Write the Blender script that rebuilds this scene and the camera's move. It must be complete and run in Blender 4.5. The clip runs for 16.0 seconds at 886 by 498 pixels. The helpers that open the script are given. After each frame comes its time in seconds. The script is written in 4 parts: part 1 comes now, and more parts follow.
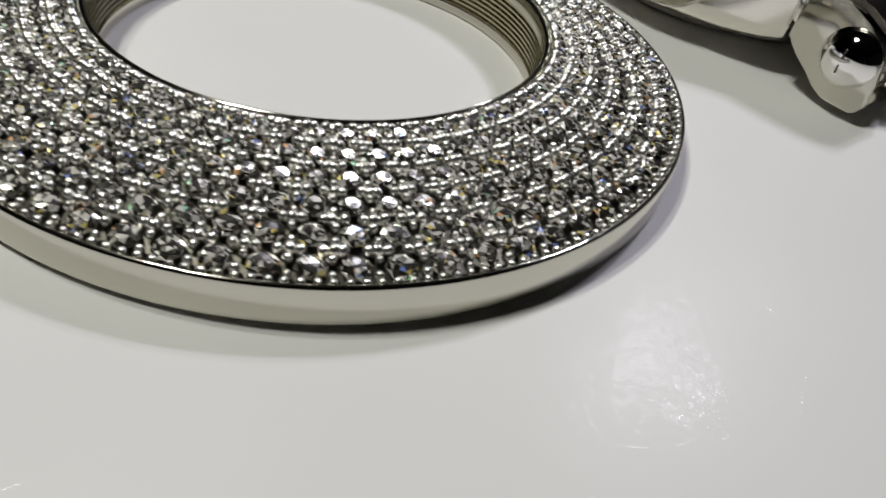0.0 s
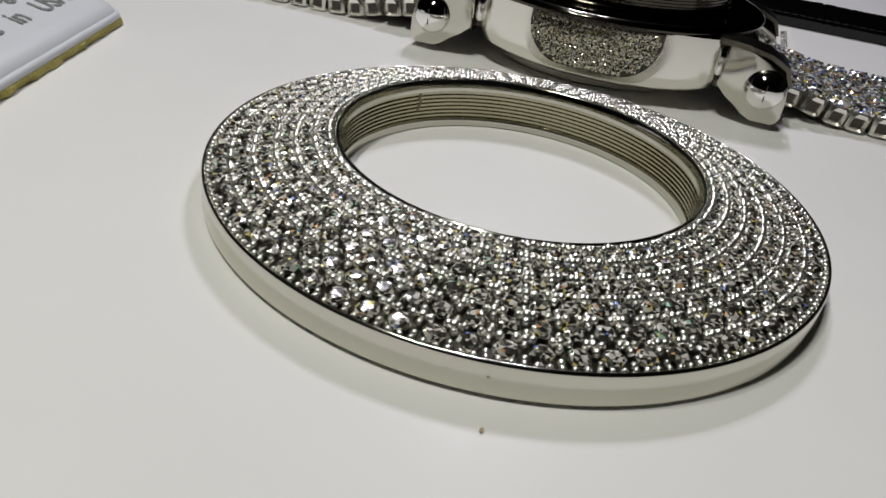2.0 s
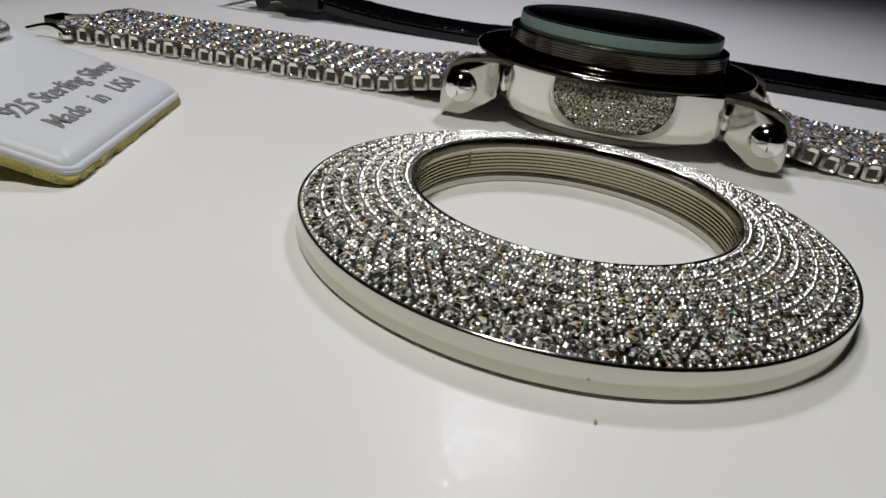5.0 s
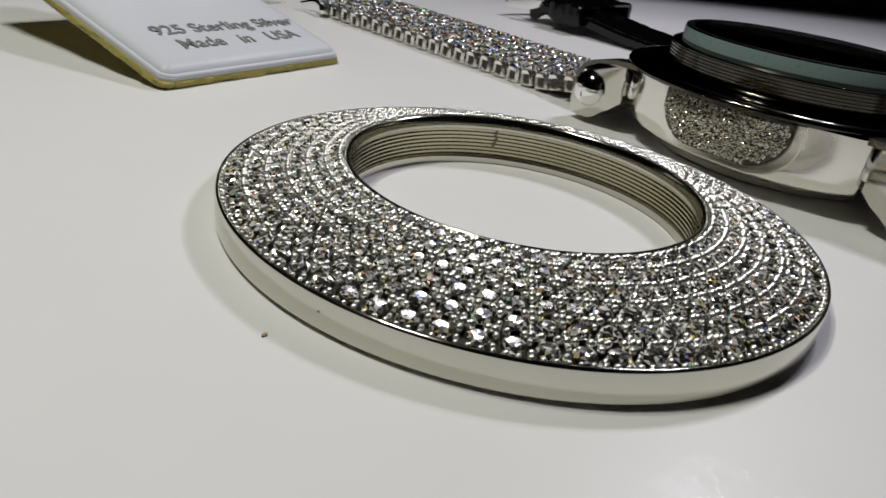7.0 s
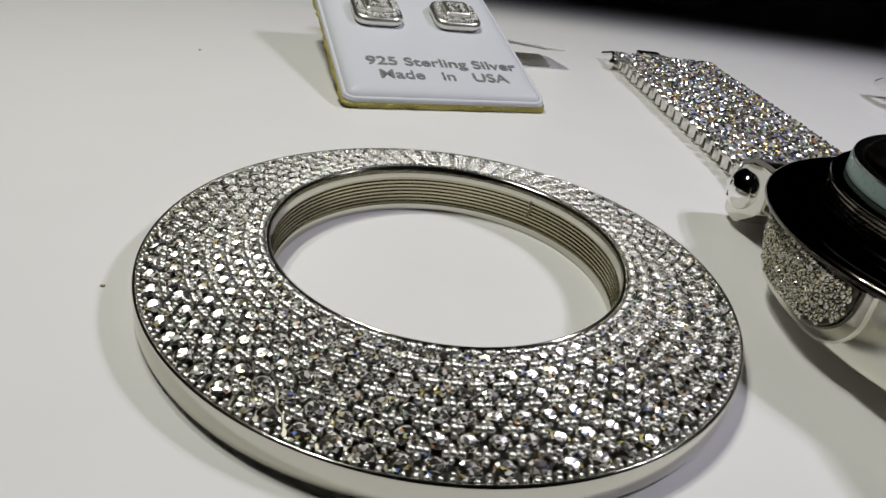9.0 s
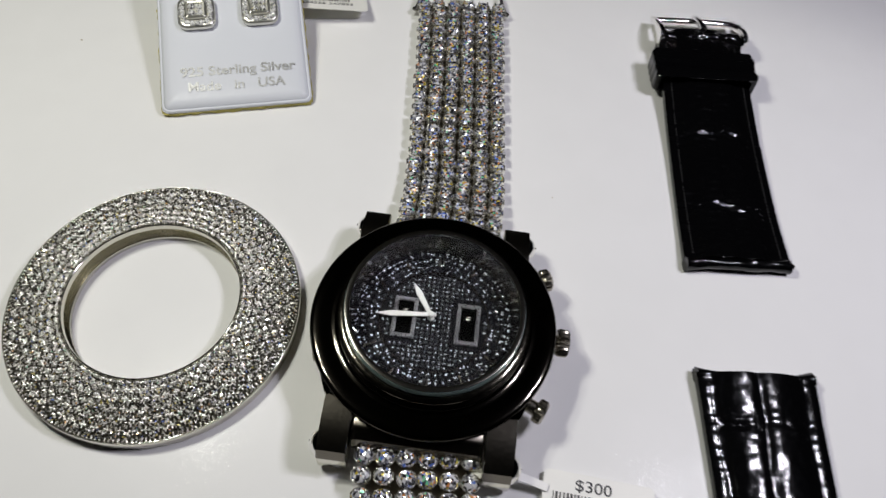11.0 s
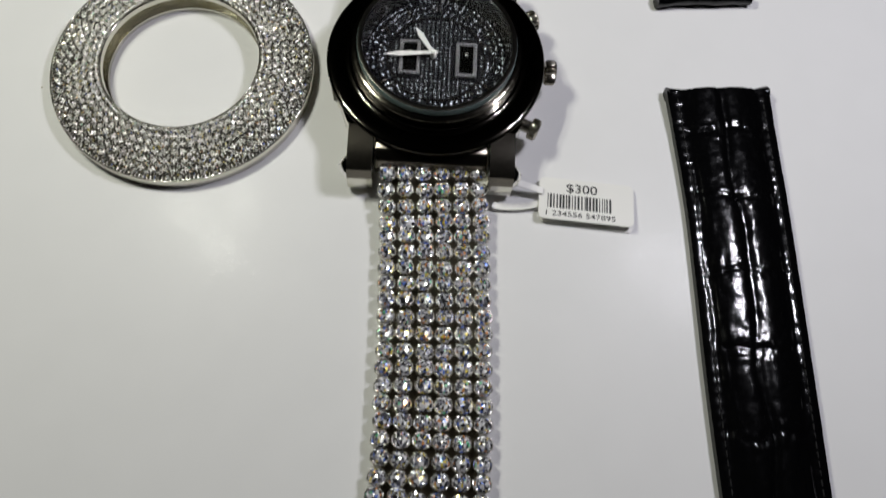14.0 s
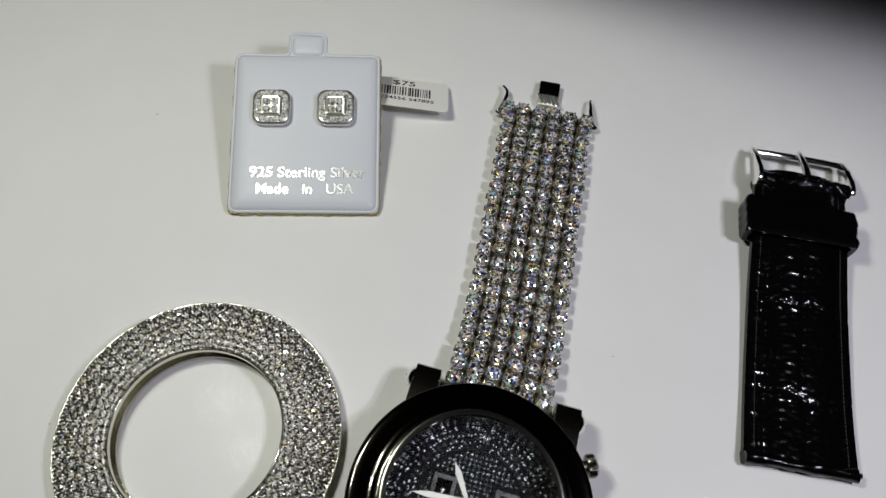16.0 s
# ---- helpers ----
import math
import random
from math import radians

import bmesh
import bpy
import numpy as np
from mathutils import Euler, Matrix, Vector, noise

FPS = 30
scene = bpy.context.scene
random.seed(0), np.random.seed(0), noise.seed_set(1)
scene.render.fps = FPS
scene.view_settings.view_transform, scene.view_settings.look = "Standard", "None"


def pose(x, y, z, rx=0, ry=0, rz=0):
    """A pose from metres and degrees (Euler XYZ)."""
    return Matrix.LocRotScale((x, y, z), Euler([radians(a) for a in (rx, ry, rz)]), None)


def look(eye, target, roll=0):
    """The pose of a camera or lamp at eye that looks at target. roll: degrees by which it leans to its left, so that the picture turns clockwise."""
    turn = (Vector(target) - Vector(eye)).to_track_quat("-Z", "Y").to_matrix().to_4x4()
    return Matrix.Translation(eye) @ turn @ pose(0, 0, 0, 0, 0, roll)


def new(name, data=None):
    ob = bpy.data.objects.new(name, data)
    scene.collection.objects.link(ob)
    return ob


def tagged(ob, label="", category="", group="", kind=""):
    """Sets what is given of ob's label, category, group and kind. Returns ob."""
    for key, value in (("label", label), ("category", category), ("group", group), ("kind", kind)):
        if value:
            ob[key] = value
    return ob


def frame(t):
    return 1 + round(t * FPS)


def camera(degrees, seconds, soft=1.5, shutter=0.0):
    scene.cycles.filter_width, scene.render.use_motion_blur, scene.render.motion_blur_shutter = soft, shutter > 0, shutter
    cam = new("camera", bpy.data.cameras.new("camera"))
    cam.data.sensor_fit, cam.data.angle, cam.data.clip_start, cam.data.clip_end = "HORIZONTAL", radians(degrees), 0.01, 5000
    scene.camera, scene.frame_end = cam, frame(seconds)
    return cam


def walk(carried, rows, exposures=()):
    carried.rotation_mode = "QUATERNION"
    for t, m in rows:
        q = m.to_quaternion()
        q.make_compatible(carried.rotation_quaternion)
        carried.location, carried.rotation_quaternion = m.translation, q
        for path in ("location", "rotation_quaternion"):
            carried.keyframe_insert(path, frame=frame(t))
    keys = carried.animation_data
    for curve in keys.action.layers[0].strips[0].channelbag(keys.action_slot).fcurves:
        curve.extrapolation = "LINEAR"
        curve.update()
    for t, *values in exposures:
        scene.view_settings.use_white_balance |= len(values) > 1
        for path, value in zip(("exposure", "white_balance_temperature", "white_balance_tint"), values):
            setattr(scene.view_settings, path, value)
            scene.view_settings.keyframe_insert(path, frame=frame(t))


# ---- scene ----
cam = camera(63.10, 16.0, soft=1.5, shutter=0.2)
PATH = [
    (0, pose(-0.0367, -0.0406, 0.0293, 48.25, -8.94, -47.61)),
    (0.5, pose(-0.0468, -0.0304, 0.0327, 50.06, -8.90, -54.87)),
    (1, pose(-0.0549, -0.0190, 0.0340, 51.71, -9.45, -63.95)),
    (1.5, pose(-0.0594, -0.0088, 0.0327, 53.90, -8.55, -73.98)),
    (2, pose(-0.0641, 0.0012, 0.0326, 57.70, -7.70, -81.05)),
    (2.5, pose(-0.0679, 0.0097, 0.0326, 60.64, -6.14, -87.32)),
    (3, pose(-0.0676, 0.0153, 0.0317, 63.17, -5.56, -90.59)),
    (3.2, pose(-0.0677, 0.0185, 0.0333, 62.61, -6.05, -92.11)),
    (5.3, pose(-0.0738, 0.0042, 0.0313, 64.41, -7.08, -80.65)),
    (5.5, pose(-0.0735, -0.0003, 0.0322, 64.22, -7.36, -77.86)),
    (6, pose(-0.0720, -0.0134, 0.0300, 64.39, -8.57, -69.80)),
    (6.5, pose(-0.0656, -0.0230, 0.0291, 63.65, -8.32, -63.43)),
    (7, pose(-0.0590, -0.0332, 0.0287, 63.66, -8.26, -50.87)),
    (7.5, pose(-0.0454, -0.0415, 0.0302, 63.82, -8.73, -39.60)),
    (8, pose(-0.0371, -0.0471, 0.0273, 63.58, -9.86, -32.70)),
    (8.2, pose(-0.0349, -0.0491, 0.0291, 63.53, -9.80, -28.59)),
    (10.3, pose(0.0294, -0.0751, 0.0811, 50.06, -2.38, 5.85)),
    (10.5, pose(0.0359, -0.0754, 0.0936, 43.97, -2.43, 2.65)),
    (11, pose(0.0468, -0.0701, 0.1364, 31.62, -3.32, -3.22)),
    (11.5, pose(0.0505, -0.0791, 0.1783, 24.05, -2.70, -5.95)),
    (12, pose(0.0437, -0.1090, 0.1796, 23.22, -3.18, -6.68)),
    (12.5, pose(0.0340, -0.1343, 0.1693, 21.59, -2.82, -7.42)),
    (13, pose(0.0288, -0.1507, 0.1523, 19.59, -2.11, -9.02)),
    (13.5, pose(0.0310, -0.1320, 0.1438, 19.62, -3.30, -8.38)),
    (14, pose(0.0375, -0.1005, 0.1441, 20.00, -2.98, -7.95)),
    (14.5, pose(0.0396, -0.0711, 0.1511, 21.17, -2.98, -7.43)),
    (15, pose(0.0384, -0.0461, 0.1555, 21.94, -3.37, -6.99)),
    (15.5, pose(0.0352, -0.0270, 0.1606, 24.10, -3.14, -3.82)),
    (16, pose(0.0463, -0.0265, 0.1541, 26.09, -2.43, 5.52)),
]
walk(cam, PATH, [(0, 0.0, 6480, 10), (1.0, -0.04, 6480, 10), (3.2, -0.08, 6480, 10), (5.3, -0.07, 6450, 10), (8.2, -0.05, 6450, 10), (10.3, 0.09, 6500, 9), (11.0, 0.08, 6500, 9), (11.5, 0.02, 6520, 9), (12.0, -0.05, 6550, 8), (12.5, -0.05, 6650, 7), (13.0, -0.01, 6750, 6), (14.0, 0.02, 6550, 6), (14.5, -0.03, 6500, 6), (15.0, 0.0, 6450, 6), (15.5, 0.0, 6450, 2), (16.0, -0.2, 6450, 7)])

MM = 0.001


# ---- world and lamps ----
world = bpy.data.worlds.new("dim_room")
world.use_nodes = True
world.node_tree.nodes["Background"].inputs[0].default_value = (1.0, 0.98, 0.94, 1)
world.node_tree.nodes["Background"].inputs[1].default_value = 0.012
scene.world = world


def desk_lamp_bulb(name, at, aim, watts, colour, cone, blend, radius):
    data = bpy.data.lights.new(name, "SPOT")
    data.energy, data.color = watts, colour
    data.spot_size, data.spot_blend, data.shadow_soft_size = radians(cone), blend, radius
    ob = new(name, data)
    ob.matrix_world = look(at, aim)
    return ob


# two small lamps of three bulbs each
for k in range(3):
    a = radians(35 + 120 * k)
    dx, dy = 0.017 * math.cos(a), 0.017 * math.sin(a)
    desk_lamp_bulb("desk_lamp_bulb", (0.193 + dx, -0.005 + dy, 0.222), (0.124, -0.212, 0), 0.445, (0.905, 0.88, 1.0), 152, 0.14, 0.006)
    desk_lamp_bulb("side_lamp_bulb", (-0.055 + dx, 0.051 + dy, 0.213), (-0.03, -0.075, 0), 0.42, (1.0, 0.995, 0.895), 115, 0.18, 0.006)


# ---- materials ----
def material(name, colour, rough=0.5, metal=0.0, **more):
    m = bpy.data.materials.new(name)
    m.use_nodes = True
    b = m.node_tree.nodes["Principled BSDF"]
    b.inputs["Base Color"].default_value = (*colour, 1)
    b.inputs["Roughness"].default_value = rough
    b.inputs["Metallic"].default_value = metal
    for key, value in more.items():
        b.inputs[key.replace("_", " ")].default_value = value
    return m


def grain(m, scale, bump=0.1, rough=0.1, tint=0.1, size=0.0002, detail=4):
    """Two scales of noise: colour and roughness vary, and fine relief."""
    t = m.node_tree
    b = t.nodes["Principled BSDF"]
    co = t.nodes.new("ShaderNodeTexCoord")
    fine, broad = t.nodes.new("ShaderNodeTexNoise"), t.nodes.new("ShaderNodeTexNoise")
    fine.inputs["Scale"].default_value, broad.inputs["Scale"].default_value = scale, scale / 14
    fine.inputs["Detail"].default_value = detail
    for n in (fine, broad):
        t.links.new(co.outputs["Object"], n.inputs["Vector"])
    if tint:
        ramp = t.nodes.new("ShaderNodeMix")
        ramp.data_type = "RGBA"
        col = b.inputs["Base Color"].default_value[:3]
        ramp.inputs[6].default_value = (*[c * (1 - tint) for c in col], 1)
        ramp.inputs[7].default_value = (*[min(1, c * (1 + tint * 0.5)) for c in col], 1)
        t.links.new(broad.outputs[0], ramp.inputs[0])
        t.links.new(ramp.outputs[2], b.inputs["Base Color"])
    if rough:
        r = t.nodes.new("ShaderNodeMapRange")
        base = b.inputs["Roughness"].default_value
        r.inputs[3].default_value, r.inputs[4].default_value = max(0, base - rough), min(1, base + rough)
        t.links.new(fine.outputs[0], r.inputs[0])
        t.links.new(r.outputs[0], b.inputs["Roughness"])
    if bump:
        n = t.nodes.new("ShaderNodeBump")
        n.inputs["Strength"].default_value, n.inputs["Distance"].default_value = bump, size
        t.links.new(fine.outputs[0], n.inputs["Height"])
        t.links.new(n.outputs[0], b.inputs["Normal"])
    return m


def rubbed(m):
    """Mottled gloss with fine wiping scratches, seen only in the sheen of the coat."""
    t = m.node_tree
    b = t.nodes["Principled BSDF"]
    co = t.nodes.new("ShaderNodeTexCoord")
    peel, lines = t.nodes.new("ShaderNodeTexNoise"), t.nodes.new("ShaderNodeTexVoronoi")
    peel.inputs["Scale"].default_value, peel.inputs["Detail"].default_value = 800, 4
    lines.feature = "DISTANCE_TO_EDGE"
    lines.inputs["Scale"].default_value = 300
    warp = t.nodes.new("ShaderNodeTexNoise")
    warp.inputs["Scale"].default_value = 90
    bend = t.nodes.new("ShaderNodeVectorMath")
    bend.operation = "MULTIPLY_ADD"
    bend.inputs[1].default_value = (0.006, 0.006, 0.006)
    for n in (peel, warp):
        t.links.new(co.outputs["Object"], n.inputs["Vector"])
    t.links.new(warp.outputs["Color"], bend.inputs[0])
    t.links.new(co.outputs["Object"], bend.inputs[2])
    t.links.new(bend.outputs[0], lines.inputs["Vector"])
    cut = t.nodes.new("ShaderNodeMapRange")
    cut.inputs[2].default_value, cut.inputs[3].default_value = 0.025, -0.16
    cut.inputs[4].default_value = 0.0
    t.links.new(lines.outputs["Distance"], cut.inputs[0])
    add = t.nodes.new("ShaderNodeMath")
    t.links.new(peel.outputs[0], add.inputs[0])
    t.links.new(cut.outputs[0], add.inputs[1])
    n = t.nodes.new("ShaderNodeBump")
    n.inputs["Strength"].default_value, n.inputs["Distance"].default_value = 0.42, 0.00012
    t.links.new(add.outputs[0], n.inputs["Height"])
    t.links.new(n.outputs[0], b.inputs["Coat Normal"])
    return m


def gem_material(name, body, ior, metal, slope=0.8, cell=1350, rough=0.06):
    """Cut stone: each facet's painted colour imitates light caught or lost, with a few coloured fires."""
    m = material(name, (0.5, 0.5, 0.5), rough, metal, IOR=ior)
    t = m.node_tree
    b = t.nodes["Principled BSDF"]
    geo, info = t.nodes.new("ShaderNodeNewGeometry"), t.nodes.new("ShaderNodeObjectInfo")
    both = t.nodes.new("ShaderNodeCombineXYZ")
    t.links.new(geo.outputs["Random Per Island"], both.inputs[0])
    t.links.new(info.outputs["Random"], both.inputs[1])
    # broken reflections inside the stone: small cells, each with its own slant and painted tone
    co, cells = t.nodes.new("ShaderNodeTexCoord"), t.nodes.new("ShaderNodeTexVoronoi")
    cells.inputs["Scale"].default_value = cell
    t.links.new(co.outputs["Object"], cells.inputs["Vector"])
    split = t.nodes.new("ShaderNodeSeparateXYZ")
    t.links.new(cells.outputs["Color"], split.inputs[0])
    t.links.new(split.outputs[0], both.inputs[2])
    slant, lean, unit = (t.nodes.new("ShaderNodeVectorMath") for _ in range(3))
    slant.operation, lean.operation, unit.operation = "SUBTRACT", "MULTIPLY_ADD", "NORMALIZE"
    slant.inputs[1].default_value = (0.5, 0.5, 0.5)
    lean.inputs[1].default_value = (slope, slope, slope)
    t.links.new(cells.outputs["Color"], slant.inputs[0])
    t.links.new(slant.outputs[0], lean.inputs[0])
    t.links.new(geo.outputs["Normal"], lean.inputs[2])
    t.links.new(lean.outputs[0], unit.inputs[0])
    t.links.new(unit.outputs[0], b.inputs["Normal"])
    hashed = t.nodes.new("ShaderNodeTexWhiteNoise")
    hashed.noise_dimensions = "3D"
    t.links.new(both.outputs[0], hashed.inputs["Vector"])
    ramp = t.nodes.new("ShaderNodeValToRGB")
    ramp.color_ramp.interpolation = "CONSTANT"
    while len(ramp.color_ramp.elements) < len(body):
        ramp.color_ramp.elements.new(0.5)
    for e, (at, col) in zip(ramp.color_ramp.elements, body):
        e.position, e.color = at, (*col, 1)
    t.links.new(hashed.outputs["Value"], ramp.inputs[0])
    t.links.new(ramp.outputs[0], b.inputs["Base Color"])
    return m


# dark and pale steps paint reflections into the stones, tints paint their fire
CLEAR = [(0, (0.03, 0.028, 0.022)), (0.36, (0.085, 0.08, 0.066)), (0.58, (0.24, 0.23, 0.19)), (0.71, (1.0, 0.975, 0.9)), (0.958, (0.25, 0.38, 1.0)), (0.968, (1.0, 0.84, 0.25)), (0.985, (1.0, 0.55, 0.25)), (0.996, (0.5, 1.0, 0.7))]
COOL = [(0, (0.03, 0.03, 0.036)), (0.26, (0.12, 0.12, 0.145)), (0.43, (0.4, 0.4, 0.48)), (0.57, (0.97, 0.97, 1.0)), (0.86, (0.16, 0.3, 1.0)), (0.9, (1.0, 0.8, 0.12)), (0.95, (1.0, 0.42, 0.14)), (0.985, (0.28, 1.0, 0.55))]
BRIGHT = [(0, (0.1, 0.1, 0.1)), (0.18, (0.4, 0.4, 0.4)), (0.38, (0.8, 0.8, 0.79)), (0.62, (1.0, 1.0, 0.98)), (0.96, (0.8, 0.9, 0.7)), (0.98, (0.95, 0.9, 0.6))]
WARM = [(0, (0.03, 0.027, 0.02)), (0.28, (0.12, 0.11, 0.075)), (0.44, (0.45, 0.41, 0.3)), (0.56, (1.0, 0.96, 0.82)), (0.93, (1.0, 0.85, 0.4)), (0.985, (0.6, 0.75, 1.0))]
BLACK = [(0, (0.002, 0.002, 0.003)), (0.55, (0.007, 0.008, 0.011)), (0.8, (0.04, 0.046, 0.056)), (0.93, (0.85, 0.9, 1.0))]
white_table = grain(material("white_laminate", (0.75, 0.745, 0.74), 0.36, 0.0, Specular_IOR_Level=0.12, Coat_Weight=0.045, Coat_Roughness=0.085, Coat_IOR=1.4), 1400, 0.06, 0.06, 0.03, 0.00008)
rubbed(white_table)
room_paint = grain(material("dim_room_paint", (0.2, 0.195, 0.185), 0.8), 60, 0.1, 0.1, 0.1, 0.001)
silver = grain(material("polished_silver", (0.64, 0.625, 0.55), 0.1, 1.0), 2500, 0.02, 0.04, 0.05, 0.00005)
satin = grain(material("brushed_silver", (0.78, 0.765, 0.70), 0.34, 1.0), 3000, 0.03, 0.07, 0.06, 0.00005)
case_silver = grain(material("case_silver", (0.84, 0.82, 0.745), 0.16, 1.0), 2500, 0.02, 0.05, 0.04, 0.00005)
bead_silver = material("bead_silver", (0.95, 0.94, 0.9), 0.4, 1.0)
prong_silver = material("prong_silver", (0.98, 0.965, 0.92), 0.27, 1.0)
setting_silver = grain(material("setting_silver", (0.86, 0.84, 0.78), 0.2, 0.95), 1800, 0.1, 0.08, 0.08, 0.0001)
thread_beige = grain(material("beige_thread_metal", (0.47, 0.44, 0.32), 0.2, 1.0), 900, 0.05, 0.08, 0.3)
stain = material("brown_stain", (0.2, 0.17, 0.11), 0.5, 0.5)
chrome = material("chrome", (0.88, 0.87, 0.84), 0.04, 1.0)
gunmetal = grain(material("black_chrome", (0.088, 0.08, 0.068), 0.09, 1.0), 2000, 0.008, 0.03, 0.15, 0.00004)
lug_chrome = grain(material("lug_black_chrome", (0.17, 0.155, 0.13), 0.22, 1.0), 2000, 0.02, 0.06, 0.2, 0.00005)
crown_metal = grain(material("crown_metal", (0.42, 0.39, 0.33), 0.22, 1.0), 2500, 0.03, 0.08, 0.15, 0.00005)
frame_metal = grain(material("window_steel", (0.16, 0.16, 0.17), 0.3, 0.9), 4000, 1.0, 0.2, 0.7, 0.0003)
rim_metal = material("rim_metal", (0.32, 0.31, 0.28), 0.16, 1.0)
thread_metal = grain(material("dark_thread_metal", (0.12, 0.11, 0.09), 0.12, 1.0), 1500, 0.05, 0.08, 0.3, 0.00005)
# silver seat with the shade between stones put into its dark colour
seat_metal = material("shaded_gem_seat", (0.1, 0.095, 0.08), 0.35, 1.0)
# dark colour stands in for the shade in the gaps between settings
link_metal = grain(material("shaded_link_metal", (0.075, 0.063, 0.042), 0.4, 0.8), 1500, 0.1, 0.1, 0.3)
# dark clasp metal; also stands in for shade in windows, slits and lug gaps
dark_metal = material("dark_clasp_and_gap_shade", (0.07, 0.06, 0.052), 0.24, 1.0)
teal = grain(material("teal_gasket", (0.19, 0.26, 0.255), 0.3), 1500, 0.03, 0.1, 0.12)
glass = material("watch_crystal", (1, 1, 1), 0.0, 0.0, IOR=1.45, Transmission_Weight=1.0)
dial_black = grain(material("dial_black", (0.002, 0.002, 0.003), 0.5, 0.0, Specular_IOR_Level=0.05), 2500, 0.05, 0.1, 0.2)
# the near-white last step paints glints on the grey dial stones
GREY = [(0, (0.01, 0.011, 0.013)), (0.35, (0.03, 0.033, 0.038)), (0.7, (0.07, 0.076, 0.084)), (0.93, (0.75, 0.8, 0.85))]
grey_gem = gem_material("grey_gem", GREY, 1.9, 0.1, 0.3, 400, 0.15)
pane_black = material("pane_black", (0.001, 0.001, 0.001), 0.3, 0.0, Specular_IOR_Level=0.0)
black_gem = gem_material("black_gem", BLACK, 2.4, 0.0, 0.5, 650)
hand_white = material("hand_silver_white", (0.4, 0.4, 0.39), 0.35, 0.3)
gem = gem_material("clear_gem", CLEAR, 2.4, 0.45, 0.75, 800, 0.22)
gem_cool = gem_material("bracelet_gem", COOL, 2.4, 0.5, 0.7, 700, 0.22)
gem_warm = gem_material("plaque_gem", WARM, 2.4, 0.4, 0.9, 1400, 0.16)
gem_bright = gem_material("earring_gem", BRIGHT, 2.3, 0.2)
vinyl = grain(material("white_padded_vinyl", (0.6, 0.615, 0.66), 0.42, 0.0, Specular_IOR_Level=0.3), 700, 0.05, 0.06, 0.03)
foam = grain(material("yellow_foam", (0.52, 0.45, 0.13), 0.9), 3000, 0.9, 0.05, 0.45, 0.0006)
foil = grain(material("silver_foil", (0.56, 0.56, 0.56), 0.28, 0.65), 500, 0.3, 0.08, 0.1, 0.0001)
paper = grain(material("white_tag_paper", (0.78, 0.77, 0.73), 0.4), 1500, 0.05, 0.1, 0.04)
ink = material("black_ink", (0.015, 0.015, 0.015), 0.5)
thread = material("black_thread", (0.004, 0.004, 0.004), 0.6)
crumb_mat = material("beige_crumb", (0.35, 0.28, 0.16), 0.9)
leather = grain(material("black_croc_leather", (0.0015, 0.0015, 0.0018), 0.13, 0.0, Specular_IOR_Level=0.4), 1100, 0.1, 0.06, 0.2, 0.0002)


# ---- mesh helpers, in millimetres ----
def mesh_of(bm, name, mat, smooth=40):
    if smooth:
        bmesh.ops.recalc_face_normals(bm, faces=bm.faces)
    bm.transform(Matrix.Scale(MM, 4))
    me = bpy.data.meshes.new(name)
    bm.to_mesh(me)
    bm.free()
    me.materials.append(mat)
    if smooth:
        me.shade_smooth()
        me.set_sharp_from_angle(angle=radians(smooth))
    return me


def part(name, bm, mat, parent, label="", smooth=40):
    ob = new(name, mesh_of(bm, name, mat, smooth))
    ob.parent = parent
    return tagged(ob, label)


def thing(name, label, category, at, turn=0, tilt=0, group=""):
    """An Empty at the base, in millimetres and degrees."""
    ob = new(name)
    ob.empty_display_size = 0.005
    ob.matrix_world = pose(at[0] * MM, at[1] * MM, at[2] * MM, tilt, 0, turn)
    return tagged(ob, label, category, group)


def lathe(profile, n=96, closed=True, bm=None):
    bm = bm or bmesh.new()
    rings = []
    for k in range(n):
        a = 2 * math.pi * k / n
        rings.append([bm.verts.new((r * math.cos(a), r * math.sin(a), z)) for r, z in profile])
    m = len(profile)
    for k in range(n):
        p, q = rings[k], rings[(k + 1) % n]
        for i in range(m if closed else m - 1):
            bm.faces.new((p[i], q[i], q[(i + 1) % m], p[(i + 1) % m]))
    return bm


def disc_lathe(profile, n=48, bm=None):
    """A turned solid whose profile starts and ends on the axis."""
    bm = lathe(profile, n, False, bm)
    bmesh.ops.remove_doubles(bm, verts=bm.verts, dist=1e-5)
    return bm


def moved(bm, m):
    bm.transform(m)
    return bm


def box(bm, size, m=None, bevel=0.0):
    got = bmesh.ops.create_cube(bm, size=1, matrix=(m or Matrix()) @ Matrix.Diagonal((*size, 1)))
    if bevel:
        edges = {e for v in got["verts"] for e in v.link_edges}
        bmesh.ops.bevel(bm, geom=list(edges), offset=bevel, segments=2, affect="EDGES", profile=0.5)
    return bm


